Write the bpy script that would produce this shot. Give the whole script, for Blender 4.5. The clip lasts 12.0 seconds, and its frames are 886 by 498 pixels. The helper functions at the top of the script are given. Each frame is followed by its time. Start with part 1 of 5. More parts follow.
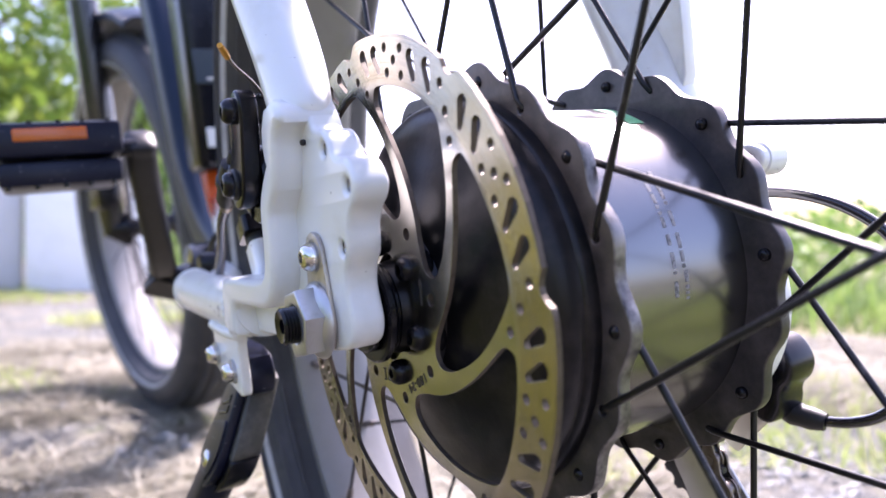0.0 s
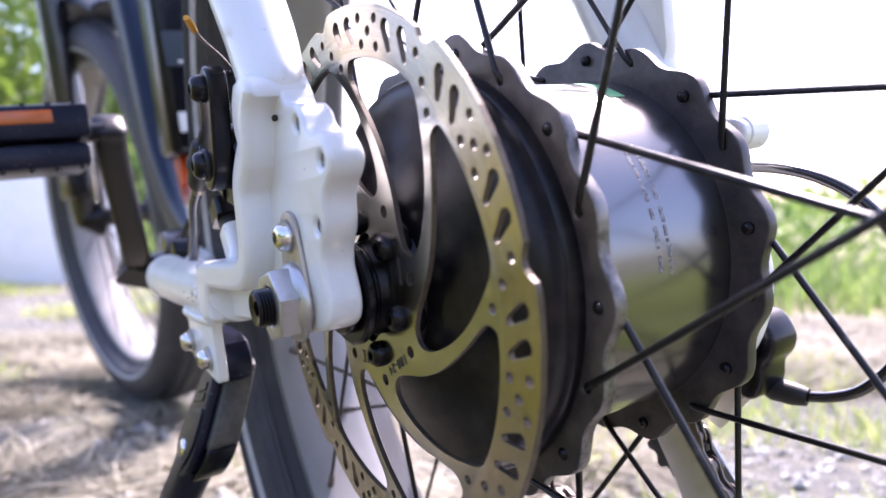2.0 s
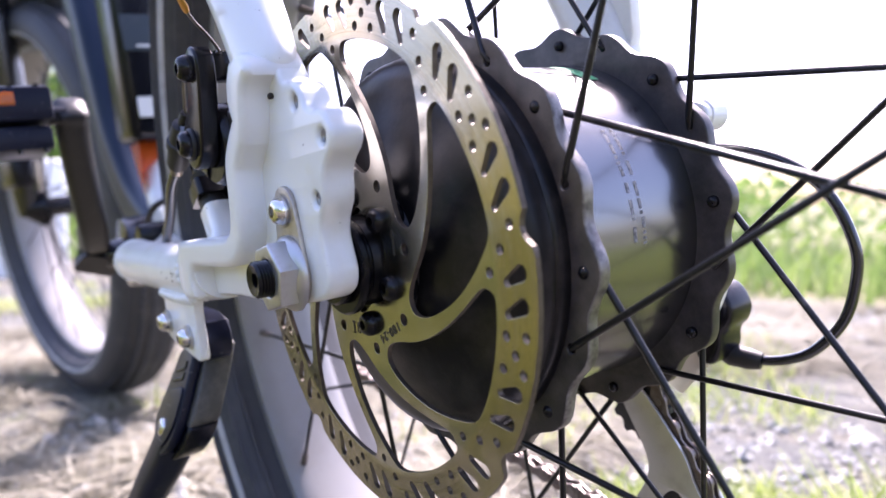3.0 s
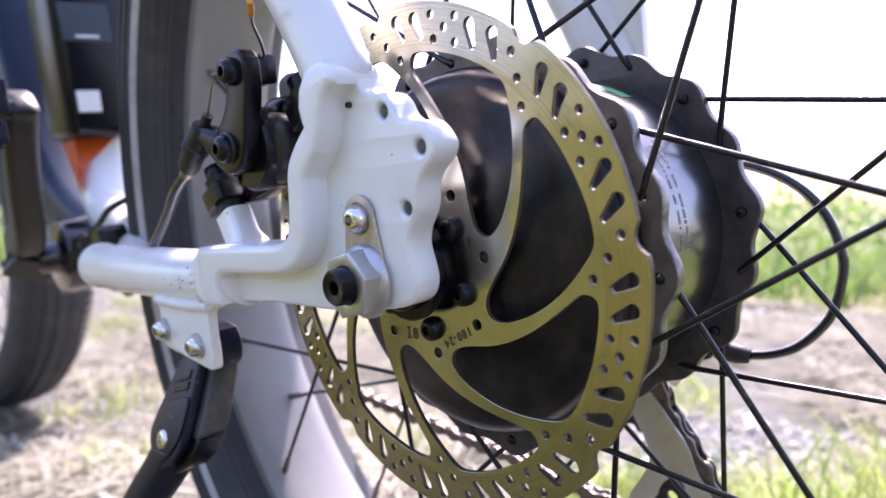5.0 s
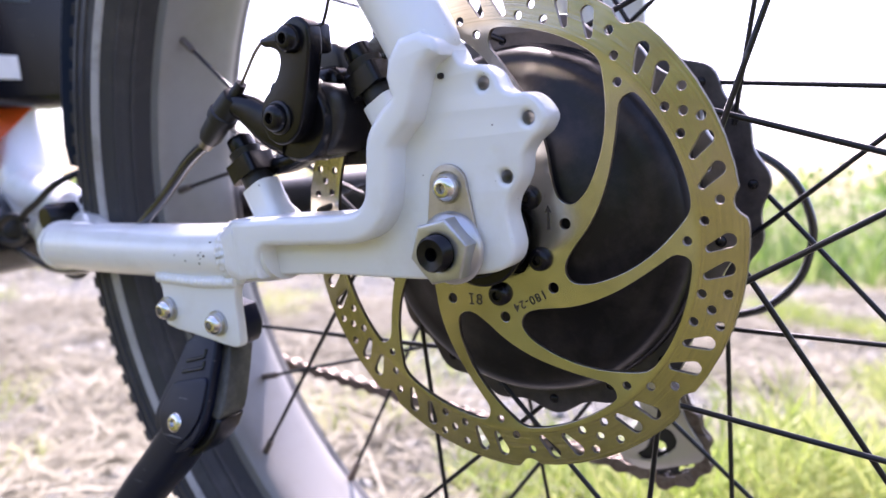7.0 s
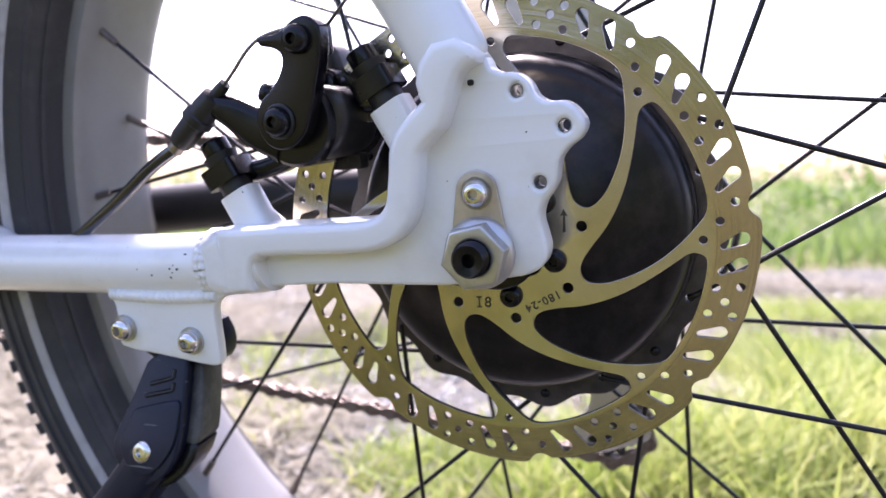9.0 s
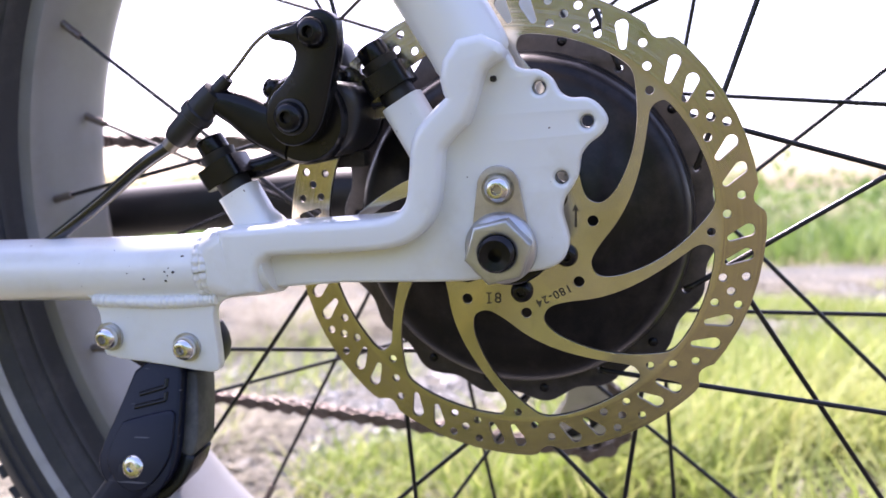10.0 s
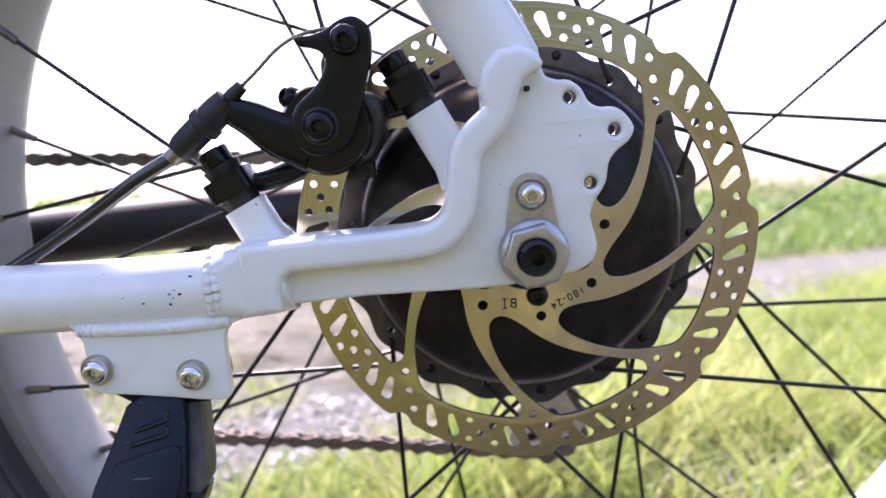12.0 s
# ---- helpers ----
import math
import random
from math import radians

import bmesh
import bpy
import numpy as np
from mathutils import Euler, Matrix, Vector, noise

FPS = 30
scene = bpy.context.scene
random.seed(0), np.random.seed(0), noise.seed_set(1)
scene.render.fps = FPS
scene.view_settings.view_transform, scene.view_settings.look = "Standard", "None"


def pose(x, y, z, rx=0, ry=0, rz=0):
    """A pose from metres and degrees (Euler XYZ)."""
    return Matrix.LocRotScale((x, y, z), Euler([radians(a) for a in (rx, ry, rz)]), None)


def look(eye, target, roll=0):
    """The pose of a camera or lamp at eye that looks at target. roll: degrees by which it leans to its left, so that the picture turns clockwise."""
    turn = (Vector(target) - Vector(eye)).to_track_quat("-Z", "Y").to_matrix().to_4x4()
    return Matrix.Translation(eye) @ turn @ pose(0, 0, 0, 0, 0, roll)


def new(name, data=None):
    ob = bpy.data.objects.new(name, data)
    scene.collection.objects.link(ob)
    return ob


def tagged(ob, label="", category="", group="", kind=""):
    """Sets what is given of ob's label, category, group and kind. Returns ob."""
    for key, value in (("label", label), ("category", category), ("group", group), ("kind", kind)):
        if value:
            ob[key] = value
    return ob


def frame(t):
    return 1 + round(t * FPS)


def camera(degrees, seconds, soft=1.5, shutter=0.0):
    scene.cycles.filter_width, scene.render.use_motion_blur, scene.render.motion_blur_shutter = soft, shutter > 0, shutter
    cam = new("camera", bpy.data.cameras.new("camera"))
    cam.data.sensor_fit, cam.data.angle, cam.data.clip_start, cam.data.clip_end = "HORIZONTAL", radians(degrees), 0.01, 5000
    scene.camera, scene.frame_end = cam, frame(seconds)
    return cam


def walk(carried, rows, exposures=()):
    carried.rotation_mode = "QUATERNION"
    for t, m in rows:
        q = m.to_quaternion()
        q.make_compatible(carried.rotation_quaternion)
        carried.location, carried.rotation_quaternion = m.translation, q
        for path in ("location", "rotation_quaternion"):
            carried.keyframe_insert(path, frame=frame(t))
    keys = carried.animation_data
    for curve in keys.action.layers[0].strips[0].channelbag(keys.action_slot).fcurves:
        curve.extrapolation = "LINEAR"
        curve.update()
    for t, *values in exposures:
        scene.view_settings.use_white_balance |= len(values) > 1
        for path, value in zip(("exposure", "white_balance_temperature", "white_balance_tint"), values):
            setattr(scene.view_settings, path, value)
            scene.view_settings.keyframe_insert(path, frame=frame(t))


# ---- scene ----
# The bicycle's own frame: x to the rear, y to its right side, z up, with the brake rotor's centre as origin.
LEAN_ON_STAND, NOSE = 6.84, 1.5
BIKE = pose(0, 0, 0.312, LEAN_ON_STAND, 0, 0) @ pose(0, 0, 0, 0, -NOSE, 0)
cam = camera(63.5, 12.0, soft=1.5)
cam.data.dof.use_dof = True
cam.data.dof.focus_distance = 0.25
cam.data.dof.aperture_fstop = 9.0
ROWS = [
    (0.0, 0.22056, -0.10072, 0.03425, 86.081, 6.009, 60.494),
    (0.5, 0.21509, -0.10053, 0.03101, 85.891, 6.945, 61.087),
    (1.0, 0.20954, -0.10235, 0.02919, 85.905, 7.084, 61.460),
    (1.5, 0.21134, -0.09826, 0.02913, 85.607, 6.860, 60.253),
    (2.0, 0.21535, -0.09813, 0.03083, 84.868, 6.662, 58.760),
    (2.5, 0.21781, -0.10693, 0.02982, 84.385, 6.690, 56.686),
    (3.0, 0.21842, -0.11683, 0.02754, 83.690, 6.695, 54.509),
    (5.0, 0.18544, -0.16814, 0.03759, 82.686, 5.643, 45.277),
    (5.5, 0.17665, -0.18118, 0.04216, 81.948, 5.169, 42.816),
    (6.0, 0.16472, -0.19306, 0.04221, 81.434, 4.927, 40.041),
    (6.5, 0.14847, -0.20922, 0.04290, 81.188, 4.664, 37.254),
    (7.0, 0.13369, -0.22427, 0.04010, 80.427, 4.690, 33.912),
    (9.0, 0.07595, -0.25376, 0.04877, 79.026, 4.157, 20.591),
    (9.5, 0.05565, -0.26211, 0.04856, 79.173, 3.474, 17.749),
    (10.0, 0.03973, -0.26561, 0.04750, 79.119, 3.762, 13.385),
    (10.5, 0.01827, -0.26726, 0.04657, 79.480, 3.513, 10.597),
    (11.0, 0.01318, -0.26632, 0.04837, 79.636, 3.660, 6.725),
    (11.5, -0.00434, -0.27143, 0.04579, 80.021, 3.526, 3.406),
    (12.0, -0.02686, -0.27574, 0.04772, 79.922, 3.797, 0.514),
]
walk(cam, [(t, BIKE @ pose(x, y, z, rx, ry, rz)) for t, x, y, z, rx, ry, rz in ROWS], exposures=[(0.0, 2.00, 6080, 34), (6.0, 1.96, 6140, 34), (12.0, 1.82, 6220, 34)])

# ---- light: high sun behind the bicycle, hazy bright sky ----
SUN_EL, SUN_AZ = radians(54), radians(-28)   # azimuth from +y towards +x
world = bpy.data.worlds.new("world")
scene.world = world
world.use_nodes = True
wn, wl = world.node_tree.nodes, world.node_tree.links
sky = wn.new("ShaderNodeTexSky")
sky.sky_type = 'NISHITA'
sky.sun_disc = False
sky.sun_elevation = SUN_EL
sky.sun_rotation = SUN_AZ
sky.air_density, sky.dust_density, sky.ozone_density = 1.0, 2.8, 0.6
wl.new(sky.outputs[0], wn["Background"].inputs["Color"])
wn["Background"].inputs["Strength"].default_value = 0.15
sun = new("sun", bpy.data.lights.new("sun", 'SUN'))
sun.data.energy, sun.data.angle, sun.data.color = 3.6, radians(2.5), (1.0, 0.95, 0.86)
sun_from = Vector((math.sin(SUN_AZ) * math.cos(SUN_EL), math.cos(SUN_AZ) * math.cos(SUN_EL), math.sin(SUN_EL)))
sun.matrix_world = look(sun_from * 10, (0, 0, 0))


# ---- materials ----
class Mat:
    """A node material with a few short ways to add grain, stains and relief."""

    def __init__(self, name, color, rough=0.5, metal=0.0, coat=0.0, spec=0.5):
        self.m = bpy.data.materials.new(name)
        self.m.use_nodes = True
        self.t = self.m.node_tree
        self.b = self.t.nodes["Principled BSDF"]
        self.b.inputs["Base Color"].default_value = (*color, 1)
        self.b.inputs["Roughness"].default_value = rough
        self.b.inputs["Metallic"].default_value = metal
        self.b.inputs["Coat Weight"].default_value = coat
        self.b.inputs["Coat Roughness"].default_value = 0.12
        self.b.inputs["Specular IOR Level"].default_value = spec
        self.color = color
        self.vec = self.node("ShaderNodeTexCoord").outputs["Object"]

    def node(self, kind, **values):
        n = self.t.nodes.new(kind)
        for k, v in values.items():
            n.inputs[k].default_value = v
        return n

    def link(self, a, b):
        self.t.links.new(a, b)

    def noise(self, scale, detail=4, rough=0.6, stretch=None):
        n = self.node("ShaderNodeTexNoise", Scale=scale, Detail=detail, Roughness=rough)
        v = self.vec
        if stretch:
            mp = self.node("ShaderNodeMapping")
            mp.inputs["Scale"].default_value = stretch
            self.link(v, mp.inputs["Vector"])
            v = mp.outputs[0]
        self.link(v, n.inputs["Vector"])
        return n.outputs["Fac"]

    def ramp(self, fac, lo, hi):
        r = self.node("ShaderNodeMapRange")
        r.inputs["From Min"].default_value, r.inputs["From Max"].default_value = lo, hi
        self.link(fac, r.inputs["Value"])
        return r.outputs["Result"]

    def tint(self, fac, color):
        """Mix another colour in by fac."""
        mx = self.node("ShaderNodeMix")
        mx.data_type = 'RGBA'
        self.link(fac, mx.inputs["Factor"])
        old = self.b.inputs["Base Color"]
        if old.is_linked:
            self.link(old.links[0].from_socket, mx.inputs["A"])
        else:
            mx.inputs["A"].default_value = old.default_value
        mx.inputs["B"].default_value = (*color, 1)
        self.link(mx.outputs["Result"], old)
        return self

    def rough(self, fac, lo, hi):
        r = self.node("ShaderNodeMapRange")
        r.inputs["To Min"].default_value, r.inputs["To Max"].default_value = lo, hi
        self.link(fac, r.inputs["Value"])
        self.link(r.outputs["Result"], self.b.inputs["Roughness"])
        return self

    def bump(self, fac, strength, dist):
        b = self.node("ShaderNodeBump", Strength=strength, Distance=dist)
        self.link(fac, b.inputs["Height"])
        if self.b.inputs["Normal"].is_linked:
            self.link(self.b.inputs["Normal"].links[0].from_socket, b.inputs["Normal"])
        self.link(b.outputs[0], self.b.inputs["Normal"])
        return self

    def vary(self, amount):
        """A little different in brightness from piece to piece."""
        info = self.node("ShaderNodeObjectInfo").outputs["Random"]
        hsv = self.node("ShaderNodeHueSaturation")
        r = self.node("ShaderNodeMapRange")
        r.inputs["To Min"].default_value, r.inputs["To Max"].default_value = 1 - amount, 1 + amount
        self.link(info, r.inputs["Value"])
        self.link(r.outputs["Result"], hsv.inputs["Value"])
        old = self.b.inputs["Base Color"]
        if old.is_linked:
            self.link(old.links[0].from_socket, hsv.inputs["Color"])
        else:
            hsv.inputs["Color"].default_value = old.default_value
        self.link(hsv.outputs[0], old)
        return self


WHITE = Mat("white_frame_paint", (0.80, 0.815, 0.80), 0.32, 0.0, 0.5)
WHITE.tint(WHITE.ramp(WHITE.noise(18, 5, 0.65), 0.5, 0.9), (0.62, 0.60, 0.50))
WHITE.tint(WHITE.ramp(WHITE.noise(420, 3, 0.5), 0.735, 0.76), (0.12, 0.10, 0.09))
WHITE.rough(WHITE.noise(30, 4), 0.22, 0.42)
WHITE.bump(WHITE.noise(35, 3), 0.05, 0.004)
WELD = Mat("white_paint_over_weld", (0.80, 0.81, 0.79), 0.3, 0.0, 0.5)
WELD.tint(WELD.ramp(WELD.noise(40, 4), 0.5, 0.85), (0.60, 0.57, 0.47)).bump(WELD.noise(160, 3), 0.35, 0.002)

ROTOR = Mat("brushed_rotor_steel", (0.50, 0.49, 0.445), 0.3, 1.0)
sep = ROTOR.node("ShaderNodeSeparateXYZ")
ROTOR.link(ROTOR.vec, sep.inputs[0])
flat = ROTOR.node("ShaderNodeCombineXYZ")
ROTOR.link(sep.outputs["X"], flat.inputs["X"])
ROTOR.link(sep.outputs["Z"], flat.inputs["Y"])
rad = ROTOR.node("ShaderNodeVectorMath")
rad.operation = 'LENGTH'
ROTOR.link(flat.outputs[0], rad.inputs[0])
ringv = ROTOR.node("ShaderNodeCombineXYZ")
ROTOR.link(rad.outputs["Value"], ringv.inputs["X"])
rings = ROTOR.node("ShaderNodeTexNoise", Scale=1500.0, Detail=3.0, Roughness=0.7)
ROTOR.link(ringv.outputs[0], rings.inputs["Vector"])
# mask of the rubbing band, which takes its own reflection-coloured tint
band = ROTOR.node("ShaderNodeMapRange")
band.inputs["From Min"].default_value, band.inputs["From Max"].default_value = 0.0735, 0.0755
ROTOR.link(rad.outputs["Value"], band.inputs["Value"])
mulb = ROTOR.node("ShaderNodeMath")
mulb.operation = 'MULTIPLY'
ROTOR.link(rings.outputs["Fac"], mulb.inputs[0])
ROTOR.link(band.outputs["Result"], mulb.inputs[1])
# band and ring tints hold the yellow-green grass reflection as colour
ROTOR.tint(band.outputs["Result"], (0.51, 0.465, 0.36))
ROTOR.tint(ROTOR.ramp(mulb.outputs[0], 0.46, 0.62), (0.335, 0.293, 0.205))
ROTOR.tint(ROTOR.ramp(ROTOR.noise(14, 2), 0.50, 0.68), (0.50, 0.45, 0.37))
ROTOR.tint(ROTOR.ramp(ROTOR.noise(45, 4), 0.50, 0.85), (0.42, 0.39, 0.305))
ROTOR.rough(ROTOR.noise(90, 4), 0.10, 0.24)
tang = ROTOR.node("ShaderNodeTangent")
tang.direction_type, tang.axis = 'RADIAL', 'Y'
ROTOR.link(tang.outputs[0], ROTOR.b.inputs["Tangent"])
ROTOR.b.inputs["Anisotropic"].default_value = 0.75
ROTOR.b.inputs["Anisotropic Rotation"].default_value = 0.25
wide = ROTOR.node("ShaderNodeTexNoise", Scale=420.0, Detail=2.0, Roughness=0.6)
ROTOR.link(ringv.outputs[0], wide.inputs["Vector"])
mulw = ROTOR.node("ShaderNodeMath")
mulw.operation = 'MULTIPLY'
ROTOR.link(wide.outputs["Fac"], mulw.inputs[0])
ROTOR.link(band.outputs["Result"], mulw.inputs[1])
# broad rings carry the same reflected yellow in their colour
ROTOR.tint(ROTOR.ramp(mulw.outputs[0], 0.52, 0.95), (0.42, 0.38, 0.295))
ROTOR.bump(mulb.outputs[0], 0.45, 0.0004)
ROTOR.bump(ROTOR.noise(20, 2, 0.4), 0.5, 0.004)

COVER = Mat("dusty_black_cover_paint", (0.005, 0.005, 0.006), 0.36, 0.0, 0.0, 0.30)
COVER.tint(COVER.ramp(COVER.noise(60, 6, 0.7), 0.46, 0.90), (0.042, 0.034, 0.032)).rough(COVER.noise(45, 5), 0.22, 0.42).bump(COVER.noise(450, 2), 0.08, 0.0006)
CUT = Mat("dark_cut_steel_edge", (0.11, 0.092, 0.072), 0.5, 0.7)
CUT.tint(CUT.ramp(CUT.noise(300, 4), 0.45, 0.75), (0.06, 0.045, 0.035))
BLACK = Mat("black_anodised_metal", (0.005, 0.005, 0.007), 0.25, 0.0, 0.0, 0.3)
BLACK.tint(BLACK.ramp(BLACK.noise(70, 6, 0.7), 0.58, 0.95), (0.03, 0.026, 0.026)).rough(BLACK.noise(45, 5), 0.14, 0.34).bump(BLACK.noise(500, 2), 0.08, 0.0006)
SHELL = Mat("glossy_black_hub_shell", (0.014, 0.014, 0.016), 0.3, 0.0, 0.9, 1.0)
SHELL.b.inputs["IOR"].default_value = 1.75
SHELL.b.inputs["Coat Roughness"].default_value = 0.15
SHELL.tint(SHELL.ramp(SHELL.noise(18, 4, 0.6), 0.5, 0.95), (0.030, 0.029, 0.029)).rough(SHELL.noise(12, 3), 0.20, 0.30)
FLANGE = Mat("dusty_black_flange_paint", (0.026, 0.023, 0.024), 0.36, 0.0)
FLANGE.tint(FLANGE.ramp(FLANGE.noise(50, 6, 0.7), 0.40, 0.85), (0.125, 0.105, 0.098)).rough(FLANGE.noise(40, 4), 0.28, 0.48).bump(FLANGE.noise(400, 2), 0.1, 0.0006)
WORN = Mat("worn_bare_edge", (0.24, 0.23, 0.225), 0.4, 0.6)
WORN.tint(WORN.ramp(WORN.noise(120, 5, 0.7), 0.45, 0.65), (0.06, 0.055, 0.055))
# base is bluish because the sky's reflection is put into the colour
PLASTIC = Mat("black_plastic", (0.005, 0.007, 0.020), 0.3, 0.0, 0.0, 0.2)
PLASTIC.tint(PLASTIC.ramp(PLASTIC.noise(60, 6, 0.75), 0.6, 0.95), (0.035, 0.034, 0.034)).rough(PLASTIC.noise(50, 4), 0.26, 0.42).bump(PLASTIC.noise(900, 2), 0.08, 0.0004)
PLASTIC.tint(PLASTIC.ramp(PLASTIC.noise(260, 2, 0.4, (0.2, 1.0, 2.2)), 0.70, 0.73), (0.10, 0.10, 0.115))
PLASTIC.b.inputs["Specular IOR Level"].default_value = 0.25
CAST = Mat("black_cast_metal", (0.016, 0.015, 0.017), 0.4, 0.0, 0.0, 0.5)
CAST.tint(CAST.ramp(CAST.noise(70, 6, 0.7), 0.48, 0.9), (0.06, 0.053, 0.052)).rough(CAST.noise(60, 4), 0.3, 0.5).bump(CAST.noise(350, 3), 0.15, 0.0006)
GLOSS = Mat("glossy_black_paint", (0.012, 0.013, 0.017), 0.16, 0.0, 0.6)
GLOSS.tint(GLOSS.ramp(GLOSS.noise(30, 5), 0.55, 0.95), (0.03, 0.03, 0.033))
SPOKE = Mat("black_spoke_steel", (0.03, 0.03, 0.032), 0.3, 0.75)
SPOKE.tint(SPOKE.ramp(SPOKE.noise(120, 4), 0.6, 0.85), (0.12, 0.11, 0.10))
STEEL = Mat("zinc_plated_steel", (0.50, 0.50, 0.49), 0.4, 0.85)
STEEL.tint(STEEL.ramp(STEEL.noise(160, 5, 0.7), 0.5, 0.8), (0.40, 0.38, 0.34)).rough(STEEL.noise(140, 4), 0.25, 0.5).bump(STEEL.noise(300, 3), 0.15, 0.0006)
CHROME = Mat("bright_screw_steel", (0.70, 0.69, 0.67), 0.16, 1.0)
CHROME.rough(CHROME.noise(200, 3), 0.1, 0.28)
WASHER = Mat("stained_steel_washer", (0.50, 0.46, 0.41), 0.42, 0.85)
WASHER.tint(WASHER.ramp(WASHER.noise(130, 5), 0.45, 0.8), (0.33, 0.28, 0.23))
RIM = Mat("grey_rim_paint", (0.265, 0.262, 0.260), 0.45, 0.25)
RIM.tint(RIM.ramp(RIM.noise(14, 6, 0.7), 0.42, 0.8), (0.20, 0.19, 0.178)).rough(RIM.noise(30, 4), 0.35, 0.6)
TYRE = Mat("black_tyre_rubber", (0.036, 0.037, 0.042), 0.6)
TYRE.tint(TYRE.ramp(TYRE.noise(25, 7, 0.75), 0.5, 0.9), (0.10, 0.096, 0.094)).bump(TYRE.noise(300, 3), 0.2, 0.001)
STRIPE = Mat("grey_reflective_stripe", (0.42, 0.42, 0.43), 0.45)
STRIPE.tint(STRIPE.ramp(STRIPE.noise(60, 5), 0.5, 0.8), (0.25, 0.24, 0.23))
CHAIN = Mat("worn_chain_steel", (0.20, 0.17, 0.15), 0.45, 0.8)
CHAIN.tint(CHAIN.ramp(CHAIN.noise(150, 4), 0.5, 0.8), (0.09, 0.06, 0.045))
ALU = Mat("derailleur_aluminium", (0.52, 0.51, 0.46), 0.42, 0.8)
ALU.tint(ALU.ramp(ALU.noise(70, 5), 0.5, 0.85), (0.35, 0.32, 0.28))
ORANGE = Mat("orange_decal", (0.85, 0.17, 0.02), 0.35, 0.0, 0.3)
ORANGE.tint(ORANGE.ramp(ORANGE.noise(40, 4), 0.55, 0.9), (0.72, 0.12, 0.015))
AMBER = Mat("amber_reflector", (0.48, 0.11, 0.012), 0.25, 0.0, 0.3)
AMBER.bump(AMBER.noise(500, 1), 0.4, 0.001)
LABEL = Mat("pale_sticker", (0.72, 0.72, 0.68), 0.5)
LABEL.tint(LABEL.ramp(LABEL.noise(40, 3), 0.5, 0.8), (0.6, 0.6, 0.55))
GREEN = Mat("green_sticker", (0.05, 0.38, 0.17), 0.4)
GREEN.tint(GREEN.ramp(GREEN.noise(300, 3), 0.5, 0.8), (0.4, 0.55, 0.45))
INK = Mat("etched_marking", (0.04, 0.035, 0.03), 0.6)
INK.tint(INK.ramp(INK.noise(600, 3), 0.5, 0.9), (0.12, 0.10, 0.07))
ENGRAVE = Mat("worn_engraving", (0.30, 0.30, 0.31), 0.5)
ENGRAVE.tint(ENGRAVE.ramp(ENGRAVE.noise(900, 3), 0.45, 0.6), (0.06, 0.06, 0.065))
WIRE = Mat("steel_cable_wire", (0.26, 0.23, 0.20), 0.4, 0.9)
WIRE.bump(WIRE.noise(1500, 1), 0.4, 0.0005)
CRIMP = Mat("orange_brown_crimp_cap", (0.65, 0.30, 0.03), 0.4, 0.5)
CRIMP.tint(CRIMP.ramp(CRIMP.noise(300, 3), 0.5, 0.8), (0.40, 0.17, 0.02))
RUBBER = Mat("matt_black_rubber", (0.010, 0.010, 0.011), 0.5)
RUBBER.tint(RUBBER.ramp(RUBBER.noise(90, 5), 0.6, 0.95), (0.035, 0.032, 0.03)).bump(RUBBER.noise(700, 2), 0.15, 0.0005)

# ---- building helpers ----


def shade(me, angle=38):
    for p in me.polygons:
        p.use_smooth = True
    me.set_sharp_from_angle(angle=radians(angle))
    return me


def mesh_of(bm, name="mesh"):
    me = bpy.data.meshes.new(name)
    bm.to_mesh(me)
    bm.free()
    return me


def part(name, bm, material, parent, label="", angle=38):
    """One mesh object under a thing or a part, built in the frame of its thing."""
    me = mesh_of(bm, name) if isinstance(bm, bmesh.types.BMesh) else bm
    me.materials.append(material.m)
    shade(me, angle)
    ob = new(name, me)
    ob.parent = parent
    return tagged(ob, label=label) if label else ob


def thing(name, label, category, m=None, group="", kind=""):
    ob = new(name)
    ob.empty_display_size = 0.05
    if m is not None:
        ob.matrix_basis = m
    return tagged(ob, label, category, group, kind)


def lone(name, bm, material, label, category, group="", kind="", m=None, angle=38):
    ob = part(name, bm, material, None, label, angle)
    if m is not None:
        ob.matrix_basis = m
    return tagged(ob, "", category, group, kind)


def smooth_path(pts, n=6, closed=False):
    """Catmull-Rom points through pts."""
    P = [Vector(p) for p in pts]
    out, count = [], len(P)
    for i in range(count if closed else count - 1):
        if closed:
            a, b, c, d = P[i - 1], P[i], P[(i + 1) % count], P[(i + 2) % count]
        else:
            a, b, c, d = P[max(i - 1, 0)], P[i], P[i + 1], P[min(i + 2, count - 1)]
        for k in range(n):
            t = k / n
            out.append(0.5 * ((2 * b) + (c - a) * t + (2 * a - 5 * b + 4 * c - d) * t * t + (3 * b - a - 3 * c + d) * t ** 3))
    if not closed:
        out.append(P[-1])
    return out


def chaikin(pts, times=2):
    P = [Vector(p) for p in pts]
    for _ in range(times):
        Q = []
        for a, b in zip(P, P[1:] + P[:1]):
            Q += [a * 0.75 + b * 0.25, a * 0.25 + b * 0.75]
        P = Q
    return P


def circle(cx, cy, r, n=16, start=0.0):
    return [(cx + r * math.cos(start + 2 * math.pi * k / n), cy + r * math.sin(start + 2 * math.pi * k / n)) for k in range(n)]


